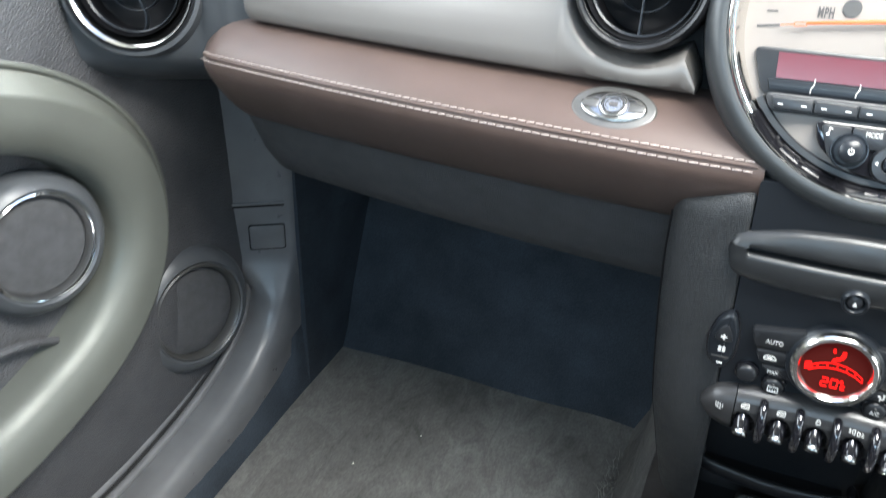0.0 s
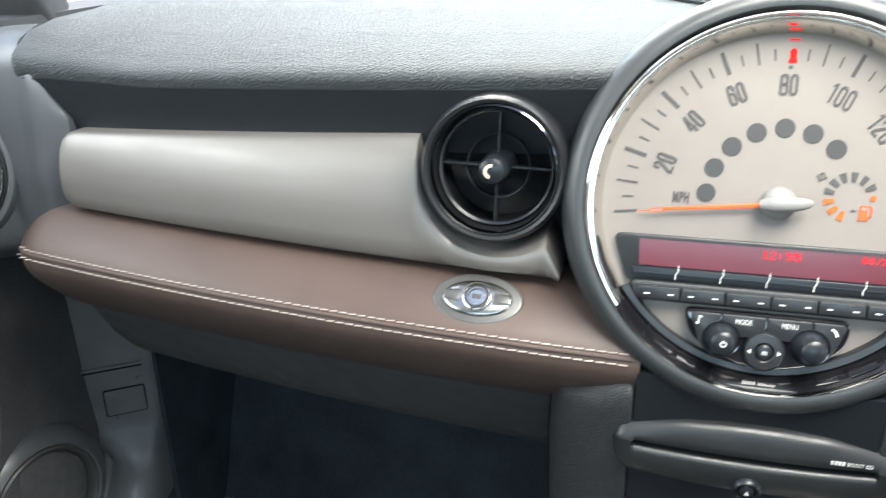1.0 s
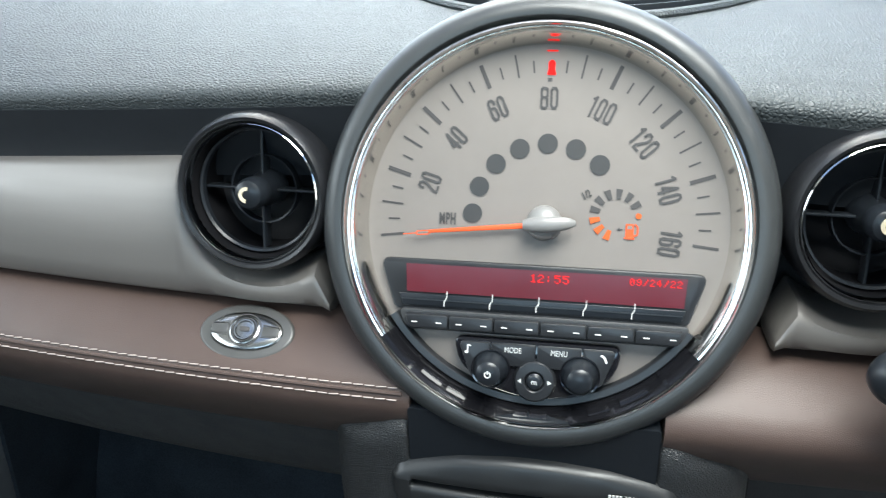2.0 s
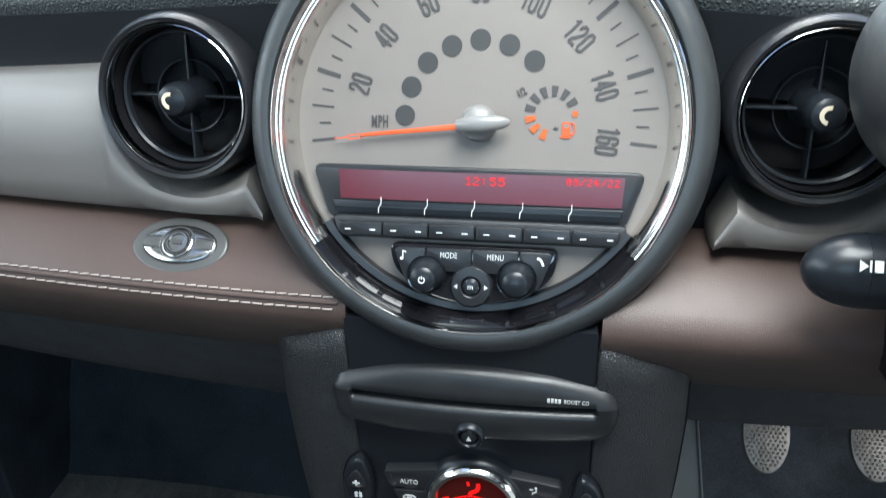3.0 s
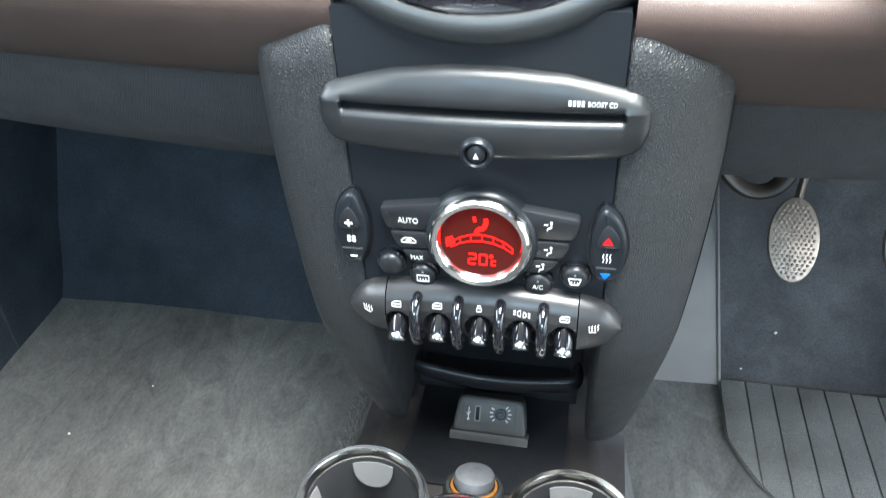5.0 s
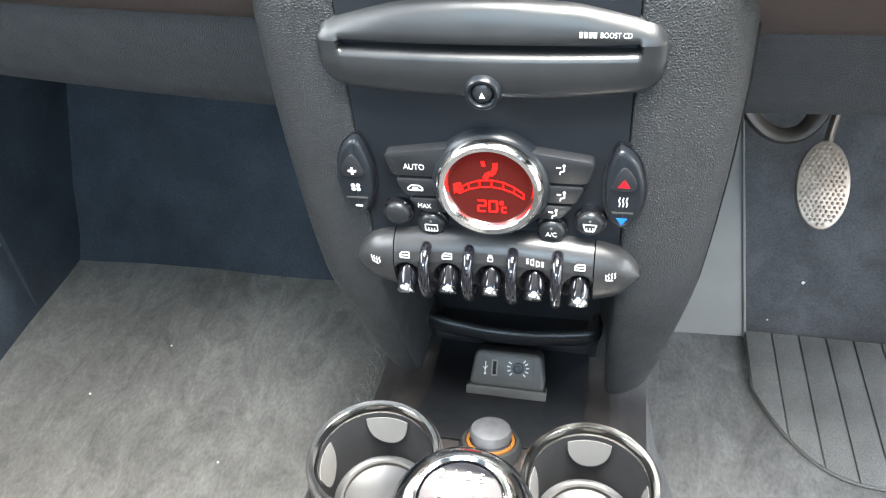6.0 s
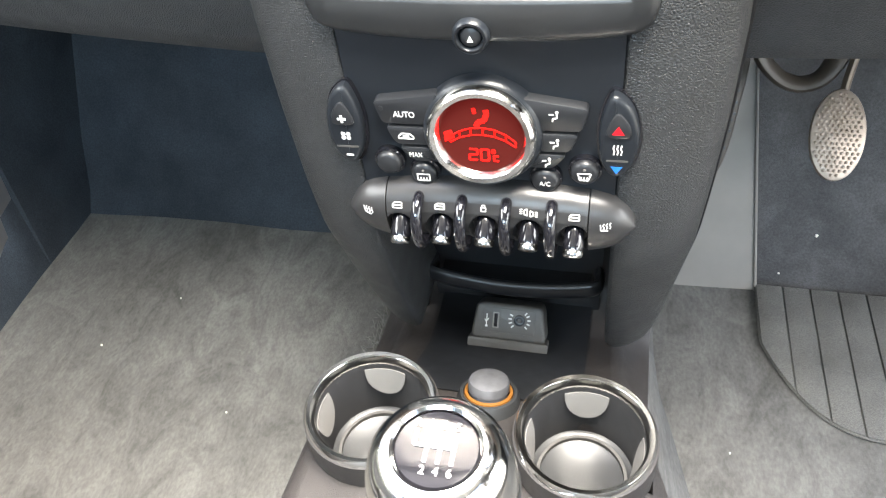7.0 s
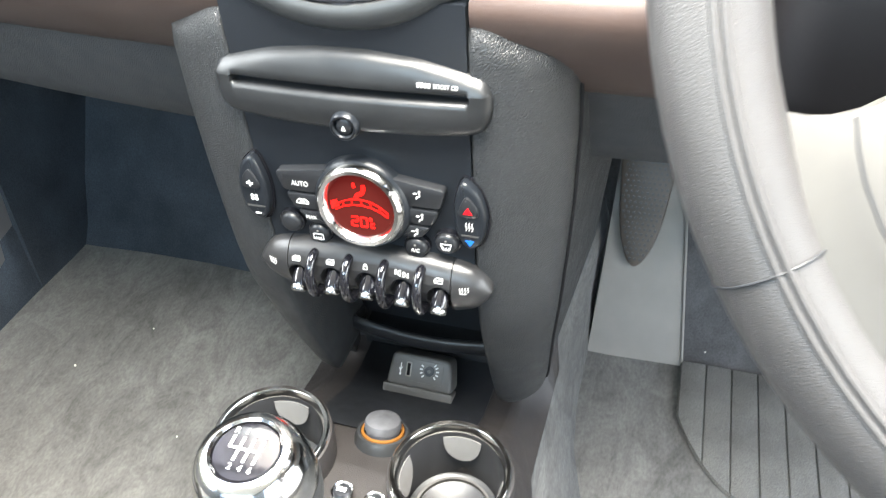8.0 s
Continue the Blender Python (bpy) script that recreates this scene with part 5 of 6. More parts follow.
for i in range(5):
    u = -0.0486 + 0.0243 * i
    drop = 0.0035 * (u / 0.056) ** 2
    m = Matrix.Translation((u, -0.1190 - drop, 0.0142)) @ Matrix.Rotation(radians(15), 4, "X")
    # black disc on the pocket floor; the deep shade is its colour
    part("socket", lathe([(0.0, -0.0058), (0.0080, -0.0058), (0.0088, -0.0050), (0.0090, -0.0085)], 32), M_HOLE, tb, "black disc that deepens the pocket's shade", m @ Matrix.Diagonal((0.95, 1.2, 1, 1)))
    lean = Matrix.Translation((0, 0.002, -0.004)) @ Matrix.Rotation(radians(26), 4, "X")
    lv = part("toggle", lathe([(0.0050, -0.002), (0.0056, 0.004), (0.0057, 0.0085), (0.0052, 0.0105)], 24), M_GLOSS, tb, "black toggle lever", m @ lean)
    part("tip", lathe([(0.0053, 0.0102), (0.0056, 0.0110), (0.0056, 0.0128), (0.0050, 0.0140), (0.0034, 0.0146), (0.0, 0.0148)], 24), M_BADGE, lv, "chrome toggle tip")
for i in range(4):
    u = -0.03645 + 0.0243 * i
    loop_ = [Vector((u, -0.1165 + 0.0165 * math.cos(a) * 0.95, 0.0125 + 0.0115 * math.sin(a))) for a in steps(-0.5, math.pi + 0.5, 20)]
    part("guard", sweep(loop_, circle(0.0032, 12), up=(1, 0, 0)), M_GLOSS, tb, "glossy black guard loop")
for i in range(5):
    u = -0.0486 + 0.0243 * i
    drop = 0.0035 * (u / 0.056) ** 2
    m = Matrix.Translation((u, -0.1032 - drop * 0.6, 0.0148)) @ Matrix.Rotation(radians(-18), 4, "X")
    if i == 2:
        b = join(stroke([(-0.0013, -0.0016), (0.0013, -0.0016), (0.0013, 0.0006), (-0.0013, 0.0006), (-0.0013, -0.0016)], 0.0005, 0), stroke([(-0.0008, 0.0006), (-0.0008, 0.0020), (0.0008, 0.0020), (0.0008, 0.0006)], 0.0005, 0))
    elif i == 3:
        b = join(stroke([(-0.0006, -0.002), (-0.0006, 0.002), (-0.0022, 0.0012), (-0.0022, -0.0012), (-0.0006, -0.002)], 0.0005, 0), stroke([(0.0010, -0.0024), (0.0010, 0.0010), (0.0026, 0.0002), (0.0026, -0.0018), (0.0010, -0.0024)], 0.0005, 0), *[stroke([(-0.0046, q), (-0.0032, q + 0.0003)], 0.0005, 0) for q in (-0.001, 0.0002, 0.0014)], *[stroke([(0.0036, q), (0.0050, q - 0.0003)], 0.0005, 0) for q in (-0.002, -0.0008, 0.0004)])
    else:
        b = join(stroke([(-0.0026, -0.0018), (0.0026, -0.0018), (0.0026, 0.0016), (-0.0012, 0.0016), (-0.0026, 0.0004), (-0.0026, -0.0018)], 0.0006, 0), prism(rect(-0.0020, -0.0004, 0.0020, 0.0002), 0, 0.0003))
    part("switch_sign", moved(b, m), M_GREYPRINT, tb, "pale switch sign")

# ---- the tunnel console ----
con = thing("tunnel_console", "brown-black plastic tunnel console under the centre stack", "console")
CY = [(0.19, 0.330), (0.172, 0.290), (0.160, 0.240), (0.150, 0.214), (0.12, 0.2085), (0.09, 0.2125), (0.055, 0.2290), (0.02, 0.2455), (-0.02, 0.2540), (-0.08, 0.2560), (-0.30, 0.2560), (-0.60, 0.2560)]
CUPS = ((0.0675, -0.0265), (-0.0675, -0.0290))


def deck_height(y):
    for (ya, za), (yb, zb) in zip(CY, CY[1:]):
        if ya >= y >= yb:
            return za + (zb - za) * (ya - y) / (ya - yb)
    return CY[-1][1]


rows = []
for y in [p[0] for p in CY if p[0] > 0.03] + steps(0.028, -0.078, 54) + [p[0] for p in CY if p[0] <= -0.08]:
    z = deck_height(y)
    w = 0.090 if y > 0.05 else 0.090 + min(1.0, (0.05 - y) / 0.07) * 0.021
    base = min(z - 0.02, 0.19)
    deck = []
    for x in steps(-w + 0.008, w - 0.008, 90):
        deep = max(1.0 if math.hypot(x - cx, y - cy) < 0.0385 else 0.0 for cx, cy in CUPS)
        deck.append((x, y, z - 0.046 * deep))
    rows.append([(-w - 0.022, y, base), (-w - 0.006, y, z - 0.014), (-w, y, z - 0.004)] + deck + [(w, y, z - 0.004), (w + 0.006, y, z - 0.014), (w + 0.022, y, base)])
part("body", loft(rows), M_CONSOLE, con, "low brown-black console shell", angle=60)
part("inner_panel", sheet([[(x, y, z + 0.0012) for y, z in CY[3:8]] for x in steps(-0.0625, 0.0625, 5)], 0.001, (0, 0, 1)), M_DARK, con, "black inner panel under the stack", angle=60)
# floor pocket between the legs
part("pocket_back", block(-0.068, 0.150, 0.20, 0.068, 0.165, 0.42), M_DARK, con, "dark back wall of the pocket")
lip = smooth_path([(-0.0660, 0.140, 0.262), (-0.0668, 0.128, 0.266), (-0.0620, 0.119, 0.2655), (-0.03, 0.116, 0.262), (0.0, 0.115, 0.261), (0.03, 0.116, 0.262), (0.0620, 0.119, 0.2655), (0.0668, 0.128, 0.266), (0.0660, 0.140, 0.262)], 8)
part("pocket_lip", sweep(lip, [(a * 0.004, b * 0.0072) for a, b in circle(1.0, 12)]), M_VENT, con, "rounded black pocket lip")
part("pocket_tray", loft([[(-0.060, y, z), (0.060, y, z), (0.060, y, z - 0.006), (-0.060, y, z - 0.006)] for y, z in ((0.120, 0.256), (0.14, 0.252), (0.155, 0.254))]), M_DARK, con)

us_ = thing("socket_block", "grey plastic block with data and audio sockets", "socket", pose(0, 0.098, 0.2165, 90 - 32))
part("body", prism(rounded([(-0.0305, 0.002), (0.0305, 0.002), (0.0262, 0.0320), (-0.0268, 0.0320)], 0.006), -0.022, 0.0, 0.003, 3), M_USB, us_, "rounded wedge block")
part("foot", prism(rect(-0.0320, -0.0045, 0.0320, 0.0035, 0.002), -0.022, 0.0022, 0.0012), M_USB, us_, "stepped lower edge")
part("label_plate", prism(rect(-0.0215, 0.0085, 0.0205, 0.0285, 0.002), -0.001, 0.0005, 0.0004), M_USB, us_, "flat label plate")
part("data_port", stroke([(-0.0125, 0.0125), (-0.0085, 0.0125), (-0.0085, 0.0245), (-0.0125, 0.0245), (-0.0125, 0.0125)], 0.0010, 0.0005, 0.0006), M_PLATE, us_, "upright metal socket rim")
part("port_core", prism(rect(-0.0118, 0.0132, -0.0092, 0.0238), 0.0004, 0.0008), M_GLOSS, us_)
part("audio_jack", ring([(0.0016, 0.0005), (0.0016, 0.0016), (0.0032, 0.0020), (0.0044, 0.0016), (0.0046, 0.0005)], 28), M_SATIN, us_, "round black jack", at(0.0082, 0.0200, 0))
part("port_sign", join(stroke([(-0.0178, 0.0135), (-0.0178, 0.0230)], 0.0007, 0.0005), prism(oval(-0.0178, 0.0132, 0.0010, 0.0010, 10), 0.0005, 0.0009), stroke([(-0.0178, 0.016), (-0.0194, 0.0185)], 0.0006, 0.0005), stroke([(-0.0178, 0.017), (-0.0162, 0.0195)], 0.0006, 0.0005)), M_WHITE, us_, "white data sign")
arc = []
for a in (150, 175, 200, 225, -45, -20, 5, 30, 50):
    c, s_ = math.cos(radians(a)), math.sin(radians(a))
    arc.append(stroke([(0.0082 + 0.0062 * c, 0.0200 + 0.0062 * s_), (0.0082 + 0.0088 * c, 0.0200 + 0.0088 * s_)], 0.0011, 0.0005))
part("jack_print", join(*arc), M_GREYPRINT, us_, "ring of white bars")

lt = thing("power_socket", "dusty grey socket cap with orange ring", "power socket", pose(0.0, 0.016, 0.2490, -14))
part("base_ring", lathe([(0.0165, 0.003), (0.0176, 0.0058), (0.0198, 0.0055), (0.0216, 0.0015), (0.0220, -0.004)], 44), M_RUBBER, lt, "black base ring")
part("glow_ring", ring([(0.0146, 0.003), (0.0146, 0.0066), (0.0166, 0.0062), (0.0170, 0.003)], 44), M_GLOWRING, lt, "translucent orange ring")
part("cap", lathe([(0.0, 0.0165), (0.0112, 0.0163), (0.0134, 0.0152), (0.0142, 0.0130), (0.0142, 0.0085), (0.0134, 0.0075), (0.0134, 0.0)], 44), M_LIGHTER, lt, "dusty grey cap")


def cup_holder(m, label):
    c = thing("cup_holder", label, "cup holder", m, group="cup holders")
    part("outer_wall", lathe([(0.0395, 0.003), (0.0440, 0.0), (0.0448, -0.010), (0.0440, -0.030), (0.0425, -0.060)], 64), M_CONSOLE, c, "dark outer shell")
    part("rim", ring([(0.0368, -0.004), (0.0370, 0.0010), (0.0388, 0.0042), (0.0412, 0.0046), (0.0428, 0.0022), (0.0430, -0.002), (0.0400, -0.004)], 72), M_RIM, c, "bright chrome rim")
    part("inner_wall", lathe([(0.0370, -0.002), (0.0360, -0.010), (0.0345, -0.048), (0.0330, -0.051), (0.0300, -0.0515)], 56), M_CUP, c, "smooth black inner wall")
    part("bottom", lathe([(0.0335, -0.049), (0.0300, -0.0495), (0.0275, -0.0515), (0.0, -0.052)], 48), M_RUBBER, c, "grey rubber bottom")
    part("bottom_ring", ring([(0.0270, -0.051), (0.0272, -0.0480), (0.0292, -0.0480), (0.0296, -0.051)], 48), M_USB, c)
    for a in (92, 185, -10, 270):
        rows = []
        for i in range(13):
            t = -math.cos(math.pi * i / 12)
            w = 0.0145 * t
            depth = 0.020 * math.sqrt(max(0.0, 1 - t * t)) + 0.0008
            r = 0.0358
            th = w / r
            rows.append([(r * math.cos(th) - k * 0.0055 * math.sqrt(max(0.0, 1 - t * t)), r * math.sin(th), -0.0075 - depth * k) for k in (0, 0.25, 0.5, 0.75, 1.0)])
        part("flap", sheet(rows, 0.0015, (1, 0, 0)), M_FLAP, c, "pale grey rubber tongue", Matrix.Rotation(radians(a), 4, "Z"), angle=70)
    return c


cup_holder(pose(0.0675, -0.0265, 0.2800, 5), "open black cup holder with chrome rim and rubber tongues")
cup_holder(pose(-0.0675, -0.0290, 0.2800, 5), "open black cup holder with chrome rim and rubber tongues")
for x, y in ((-0.004, -0.0505), (0.0205, -0.0525)):
    b = thing("round_switch", "small round chrome-rimmed switch on the console", "switch", pose(x, y, 0.2560, 4), group="console switches")
    part("collar", lathe([(0.0064, 0.0100), (0.0076, 0.0106), (0.0084, 0.0090), (0.0086, 0.0)], 32), M_CHROME, b, "chrome collar")
    part("key", lathe([(0.0, 0.0118), (0.0050, 0.0114), (0.0066, 0.0098), (0.0068, 0.004)], 32), M_BUTTON, b)
    part("print", join(*[prism(rect(-0.0038 + 0.0026 * i, -0.0016, -0.0038 + 0.0026 * i + 0.0018, 0.0016), 0.0116, 0.0121) for i in range(3)]), M_WHITE, b, "three plain white bars")

# gear lever
gk = thing("gear_lever", "chrome and black gear lever with six-speed pattern", "gear lever", pose(0.010, -0.150, 0.256))
top = Vector((0.009, -0.017, 0.170))
shaft = smooth_path([Vector((0, 0.0, 0.0)), Vector((0.003, -0.006, 0.07)), Vector((0.007, -0.013, 0.15))], 6)
part("shaft", sweep(shaft, circle(0.0065, 20)), M_CHROME, gk, "chrome lever shaft")
gaiter = [[(r * math.cos(a) * 1.0 + off, r * math.sin(a) * 1.35 + off * -1.5 + 0.0015 * math.sin(5 * a), z) for a in steps(0, 2 * math.pi * 35 / 36, 36)] for r, z, off in ((0.048, 0.0, 0), (0.044, 0.006, 0), (0.042, 0.014, 0), (0.034, 0.022, 0.001), (0.034, 0.030, 0.001), (0.024, 0.042, 0.002), (0.024, 0.05, 0.002), (0.015, 0.066, 0.003), (0.010, 0.08, 0.004))]
part("gaiter", loft(gaiter), M_WHEEL, gk, "folded dark leather gaiter", angle=60)
part("gaiter_ring", ring([(0.046, -0.003), (0.047, 0.004), (0.050, 0.006), (0.053, 0.003), (0.054, -0.003)], 56), M_CHROME, gk, "chrome gaiter ring", Matrix.Diagonal((1.0, 1.35, 1, 1)))
KM = Matrix.Translation(top) @ Matrix.Rotation(radians(6), 4, "X") @ Matrix.Scale(1.07, 4)
kn = part("knob", lathe([(0.0, 0.0222), (0.0143, 0.0222), (0.0145, 0.0240), (0.0155, 0.0250), (0.0180, 0.0245), (0.0208, 0.0222), (0.0232, 0.0182), (0.0250, 0.0120), (0.0259, 0.006), (0.0262, 0.0), (0.0255, -0.012), (0.0235, -0.024), (0.0195, -0.034), (0.0130, -0.041), (0.0085, -0.046)], 56), M_RIM, gk, "polished chrome knob", KM)
part("cap", lathe([(0.0, 0.0244), (0.010, 0.0242), (0.0135, 0.0238), (0.0142, 0.0230)], 48), M_KNOBCAP, kn, "glossy black cap")
part("collar", lathe([(0.0262, 0.002), (0.0268, -0.002), (0.0266, -0.010), (0.0248, -0.020)], 56), M_RUBBER, kn, "black leather band")
gate = [stroke([(x, -0.0058), (x, 0.0056)], 0.0011, 0.0244, 0.0004) for x in (-0.0030, 0.0014, 0.0058)] + [stroke([(-0.0074, 0.0), (0.0058, 0.0)], 0.0011, 0.0245, 0.0004), stroke([(-0.0074, 0.0), (-0.0074, 0.0056)], 0.0011, 0.0244, 0.0004)]
part("gate_lines", join(*gate), M_WHITE, kn, "white shift pattern")
for txt, x, y in (("R", -0.0074, 0.0082), ("1", -0.0030, 0.0084), ("3", 0.0014, 0.0084), ("5", 0.0058, 0.0082), ("2", -0.0030, -0.0084), ("4", 0.0014, -0.0084), ("6", 0.0058, -0.0084)):
    part("gear_mark", letters(txt, 0.0042, at(x, y, 0.0246), 0.0002, 0.9), M_WHITE, kn, "white gear mark " + txt)

# ---- passenger door and sill ----
door = thing("door_left", "dark grey closed passenger door with sweeping grey armrest", "door", kind="structure")
part("lining", sheet([[(-0.690 - 0.015 * ((z - 0.4) / 0.3) ** 2 + (0.012 if z < 0.34 else 0) * min(1, (0.34 - z) / 0.1), y, z) for z in steps(0.02, 0.77, 26)] for y in steps(-1.0, 0.244, 30)], 0.03, (-1, 0, 0)), M_DOOR, door, "grained dark grey door lining", angle=60)
arm = smooth_path([(-0.652, -0.62, 0.600), (-0.652, -0.36, 0.600), (-0.650, -0.18, 0.590), (-0.648, -0.07, 0.568), (-0.648, 0.000, 0.532), (-0.650, 0.046, 0.480), (-0.652, 0.060, 0.420), (-0.652, 0.042, 0.360), (-0.652, -0.005, 0.308), (-0.652, -0.075, 0.272), (-0.652, -0.18, 0.245), (-0.652, -0.34, 0.232), (-0.652, -0.62, 0.225)], 9)
band = rounded([(-0.034, -0.040), (0.042, -0.040), (0.039, 0.000), (0.017, 0.015), (-0.013, 0.016), (-0.032, -0.004)], [0.002, 0.002, 0.012, 0.016, 0.003, 0.006], 4)
part("armrest", sweep(arm, band, up=(1, 0, 0)), M_ARM, door, "smooth grey-green sweeping armrest", angle=60)
part("edge_bead", sweep(arm, [(-0.0355 + a, -0.009 + b) for a, b in circle(0.0032, 10)], up=(1, 0, 0)), M_ARM, door, "raised outer edge of the armrest", angle=60)


def speaker(m, r, chrome, name_label):
    s = part("speaker", ring([(r, -0.01), (r * 1.02, 0.004), (r * 1.14, 0.010), (r * 1.30, 0.006), (r * 1.42, -0.003), (r * 1.45, -0.012)], 56), M_POD, door, name_label, m)
    part("speaker_rim", ring([(r * 0.985, -0.002), (r * 1.0, 0.007), (r * 1.05, 0.0105), (r * 1.09, 0.009), (r * 1.09, -0.002)], 56), M_CHROME if chrome else M_SURROUND, s, "chrome rim" if chrome else "dark rim")
    part("speaker_mesh", lathe([(0.0, 0.0035), (r * 0.6, 0.003), (r * 0.9, 0.001), (r * 0.99, -0.003)], 48), M_GRILLE, s, "dark speaker mesh")


def facing(x, y, z, n):
    return axes((x, y, z), n)


speaker(facing(-0.680, 0.140, 0.247, (0.97, -0.22, 0.08)), 0.058, False, "round lower speaker housing")
speaker(facing(-0.672, -0.058, 0.430, (0.97, -0.18, 0.05)), 0.049, True, "round upper speaker housing")
part("pocket_edge", sweep(smooth_path([(-0.675, -0.40, 0.352), (-0.672, -0.20, 0.352), (-0.672, -0.11, 0.345), (-0.675, -0.06, 0.325)], 6), circle(0.004, 8)), M_DOOR, door, "pocket edge")

sill = thing("door_sill", "worn black plastic door sill curving up into the pillar trim", "sill", kind="structure")
path = smooth_path([(-0.648, 0.262, 0.60), (-0.648, 0.264, 0.44), (-0.648, 0.266, 0.34), (-0.648, 0.262, 0.26), (-0.648, 0.245, 0.195), (-0.648, 0.205, 0.150), (-0.648, 0.145, 0.118), (-0.648, 0.06, 0.092), (-0.648, -0.06, 0.074), (-0.648, -0.30, 0.065), (-0.648, -0.9, 0.065)], 8)
section = rounded([(-0.075, 0.018), (-0.075, -0.060), (-0.004, -0.056), (0.005, -0.042), (0.009, -0.020), (0.009, -0.002), (0.005, 0.011), (-0.006, 0.020), (-0.022, 0.022)], [0.002, 0.002, 0.006, 0.008, 0.01, 0.01, 0.008, 0.008, 0.006], 3)
slant = rounded([(-0.075, 0.018), (-0.075, -0.060), (0.018, -0.060), (0.026, -0.057), (0.028, -0.050), (0.016, -0.0337), (-0.004, -0.0066), (-0.021, 0.0165), (-0.030, 0.020)], [0.002, 0.002, 0.006, 0.008, 0.01, 0.01, 0.008, 0.008, 0.006], 3)


def sill_section(f):
    """Flat-topped along the floor, slanting to the cabin up the pillar."""
    z = path[round(f * (len(path) - 1))].z
    k = min(1.0, max(0.0, (z - 0.215) / 0.055))
    return [(a[0] + (b[0] - a[0]) * k, a[1] + (b[1] - a[1]) * k) for a, b in zip(section, slant)]


part("sill_trim", sweep(path, sill_section, up=(1, 0, 0)), M_SILL, sill, "smooth black sill trim", angle=60)
for k, dx, rr in ((0, -0.034, 0.0065), (1, -0.047, 0.0060)):
    off = []
    for a, p, b in zip([path[0]] + path, path, path[1:] + [path[-1]]):
        t = (b - a).normalized()
        off.append(p + Vector((dx, 0, 0)) + t.cross(Vector((1, 0, 0))).normalized() * (0.008 + 0.009 * k))
    off = [p for p in off if p.z < 0.30]
    part("door_seal", sweep(off, circle(rr, 10), up=(1, 0, 0)), M_SILL, sill, "rubber door seal", angle=60)
SLANT = axes((-0.656, 0.2675, 0.300), (0.593, -0.805, 0.0))
part("access_cover", prism(rect(-0.024, -0.017, 0.021, 0.017, 0.003), -0.004, 0.0016, 0.0008), M_SILL, sill, "small rectangular access cover", SLANT)
part("cover_gap", prism(rect(-0.0255, -0.0185, 0.0225, 0.0185, 0.004), -0.004, 0.0005), M_HOLE, sill, "dark gap round the cover", SLANT)
part("joint_gap", prism(rect(-0.044, 0.0445, 0.023, 0.0475), -0.004, 0.0006), M_HOLE, sill, "dark gap under the joint", SLANT)
part("trim_joint", prism(rect(-0.044, 0.0475, 0.023, 0.0510, 0.001), -0.004, 0.0020, 0.0006), M_SILL, sill, "thin trim joint", SLANT)
# ---- driver's footwell ----
fr = thing("footrest", "flat grey metal footrest plate with dark perforated pad", "footrest")
part("plate", sheet([[(0.125, 0.368, 0.056), (0.158, 0.369, 0.055), (0.2365, 0.372, 0.056)], [(0.128, 0.415, 0.16), (0.160, 0.416, 0.16), (0.2210, 0.418, 0.165)], [(0.130, 0.455, 0.26), (0.160, 0.456, 0.26), (0.2070, 0.458, 0.262)], [(0.130, 0.50, 0.37), (0.160, 0.50, 0.37), (0.192, 0.502, 0.37)]], 0.004, (0, 0.9, -0.4)), M_PLATE, fr, "flat grey plate", angle=20)
part("edge", sweep([Vector((0.2372, 0.3705, 0.056)), Vector((0.2217, 0.4165, 0.165)), Vector((0.2077, 0.4565, 0.262)), Vector((0.1927, 0.5005, 0.37))], circle(0.0018, 8)), M_PLATE, fr, "bright bent edge")
pm = axes((0.163, 0.432, 0.222), (0, -0.92, 0.39))
pad_o = [(p.x, p.y) for p in smooth_path([(0.0, -0.062, 0), (0.018, -0.035, 0), (0.027, 0.02, 0), (0.028, 0.09, 0), (-0.028, 0.09, 0), (-0.027, 0.02, 0), (-0.018, -0.035, 0)], 5, True)]
pd = part("foot_pad", prism(pad_o, -0.008, 0.006, 0.003), M_BRACKET, fr, "dark perforated foot pad", pm)
dots = []
for j in range(22):
    for i in range(9):
        x, y = -0.024 + 0.006 * i + (0.003 if j % 2 else 0), -0.052 + 0.0060 * j
        if abs(x) < 0.025 * min(1, math.sqrt(max(0, (y + 0.060) / 0.075))) and y < 0.085:
            dots.append(prism(oval(x, y, 0.0018, 0.0018, 6), 0.006, 0.0068))
tagged(part("pad_studs", join(*dots), M_RUBBER, pd), kind="stuff")


def pedal(m, rx, ry, arm_way, label):
    p = thing("pedal", label, "pedal", m, group="foot pedals")
    f = part("pad", prism(oval(0, 0, rx, ry, 40), -0.006, 0.0, 0.002), M_PEDAL, p, "oval worn steel pad")
    bumps = []
    n = int(ry / 0.0042)
    for j in range(-n, n + 1):
        for i in range(-8, 9):
            x, y = i * 0.0048 + (0.0024 if j % 2 else 0), j * 0.0042
            if (x / (rx - 0.003)) ** 2 + (y / (ry - 0.003)) ** 2 < 1:
                bumps.append(moved(lathe([(0.0, 0.0012), (0.0012, 0.0008), (0.0018, 0.0)], 6), Matrix.Translation((x, y, 0))))
    tagged(part("studs", join(*bumps), M_PEDAL, f), kind="stuff")
    part("arm", sweep([Vector((0, ry * 0.5, -0.008)), Vector((0.006, ry + 0.01, -0.014)), Vector(arm_way)], [(a * 0.004, b * 0.007) for a, b in circle(1.0, 10)], up=(0, 0, 1)), M_PEDAL, p, "bare steel arm")
    return p


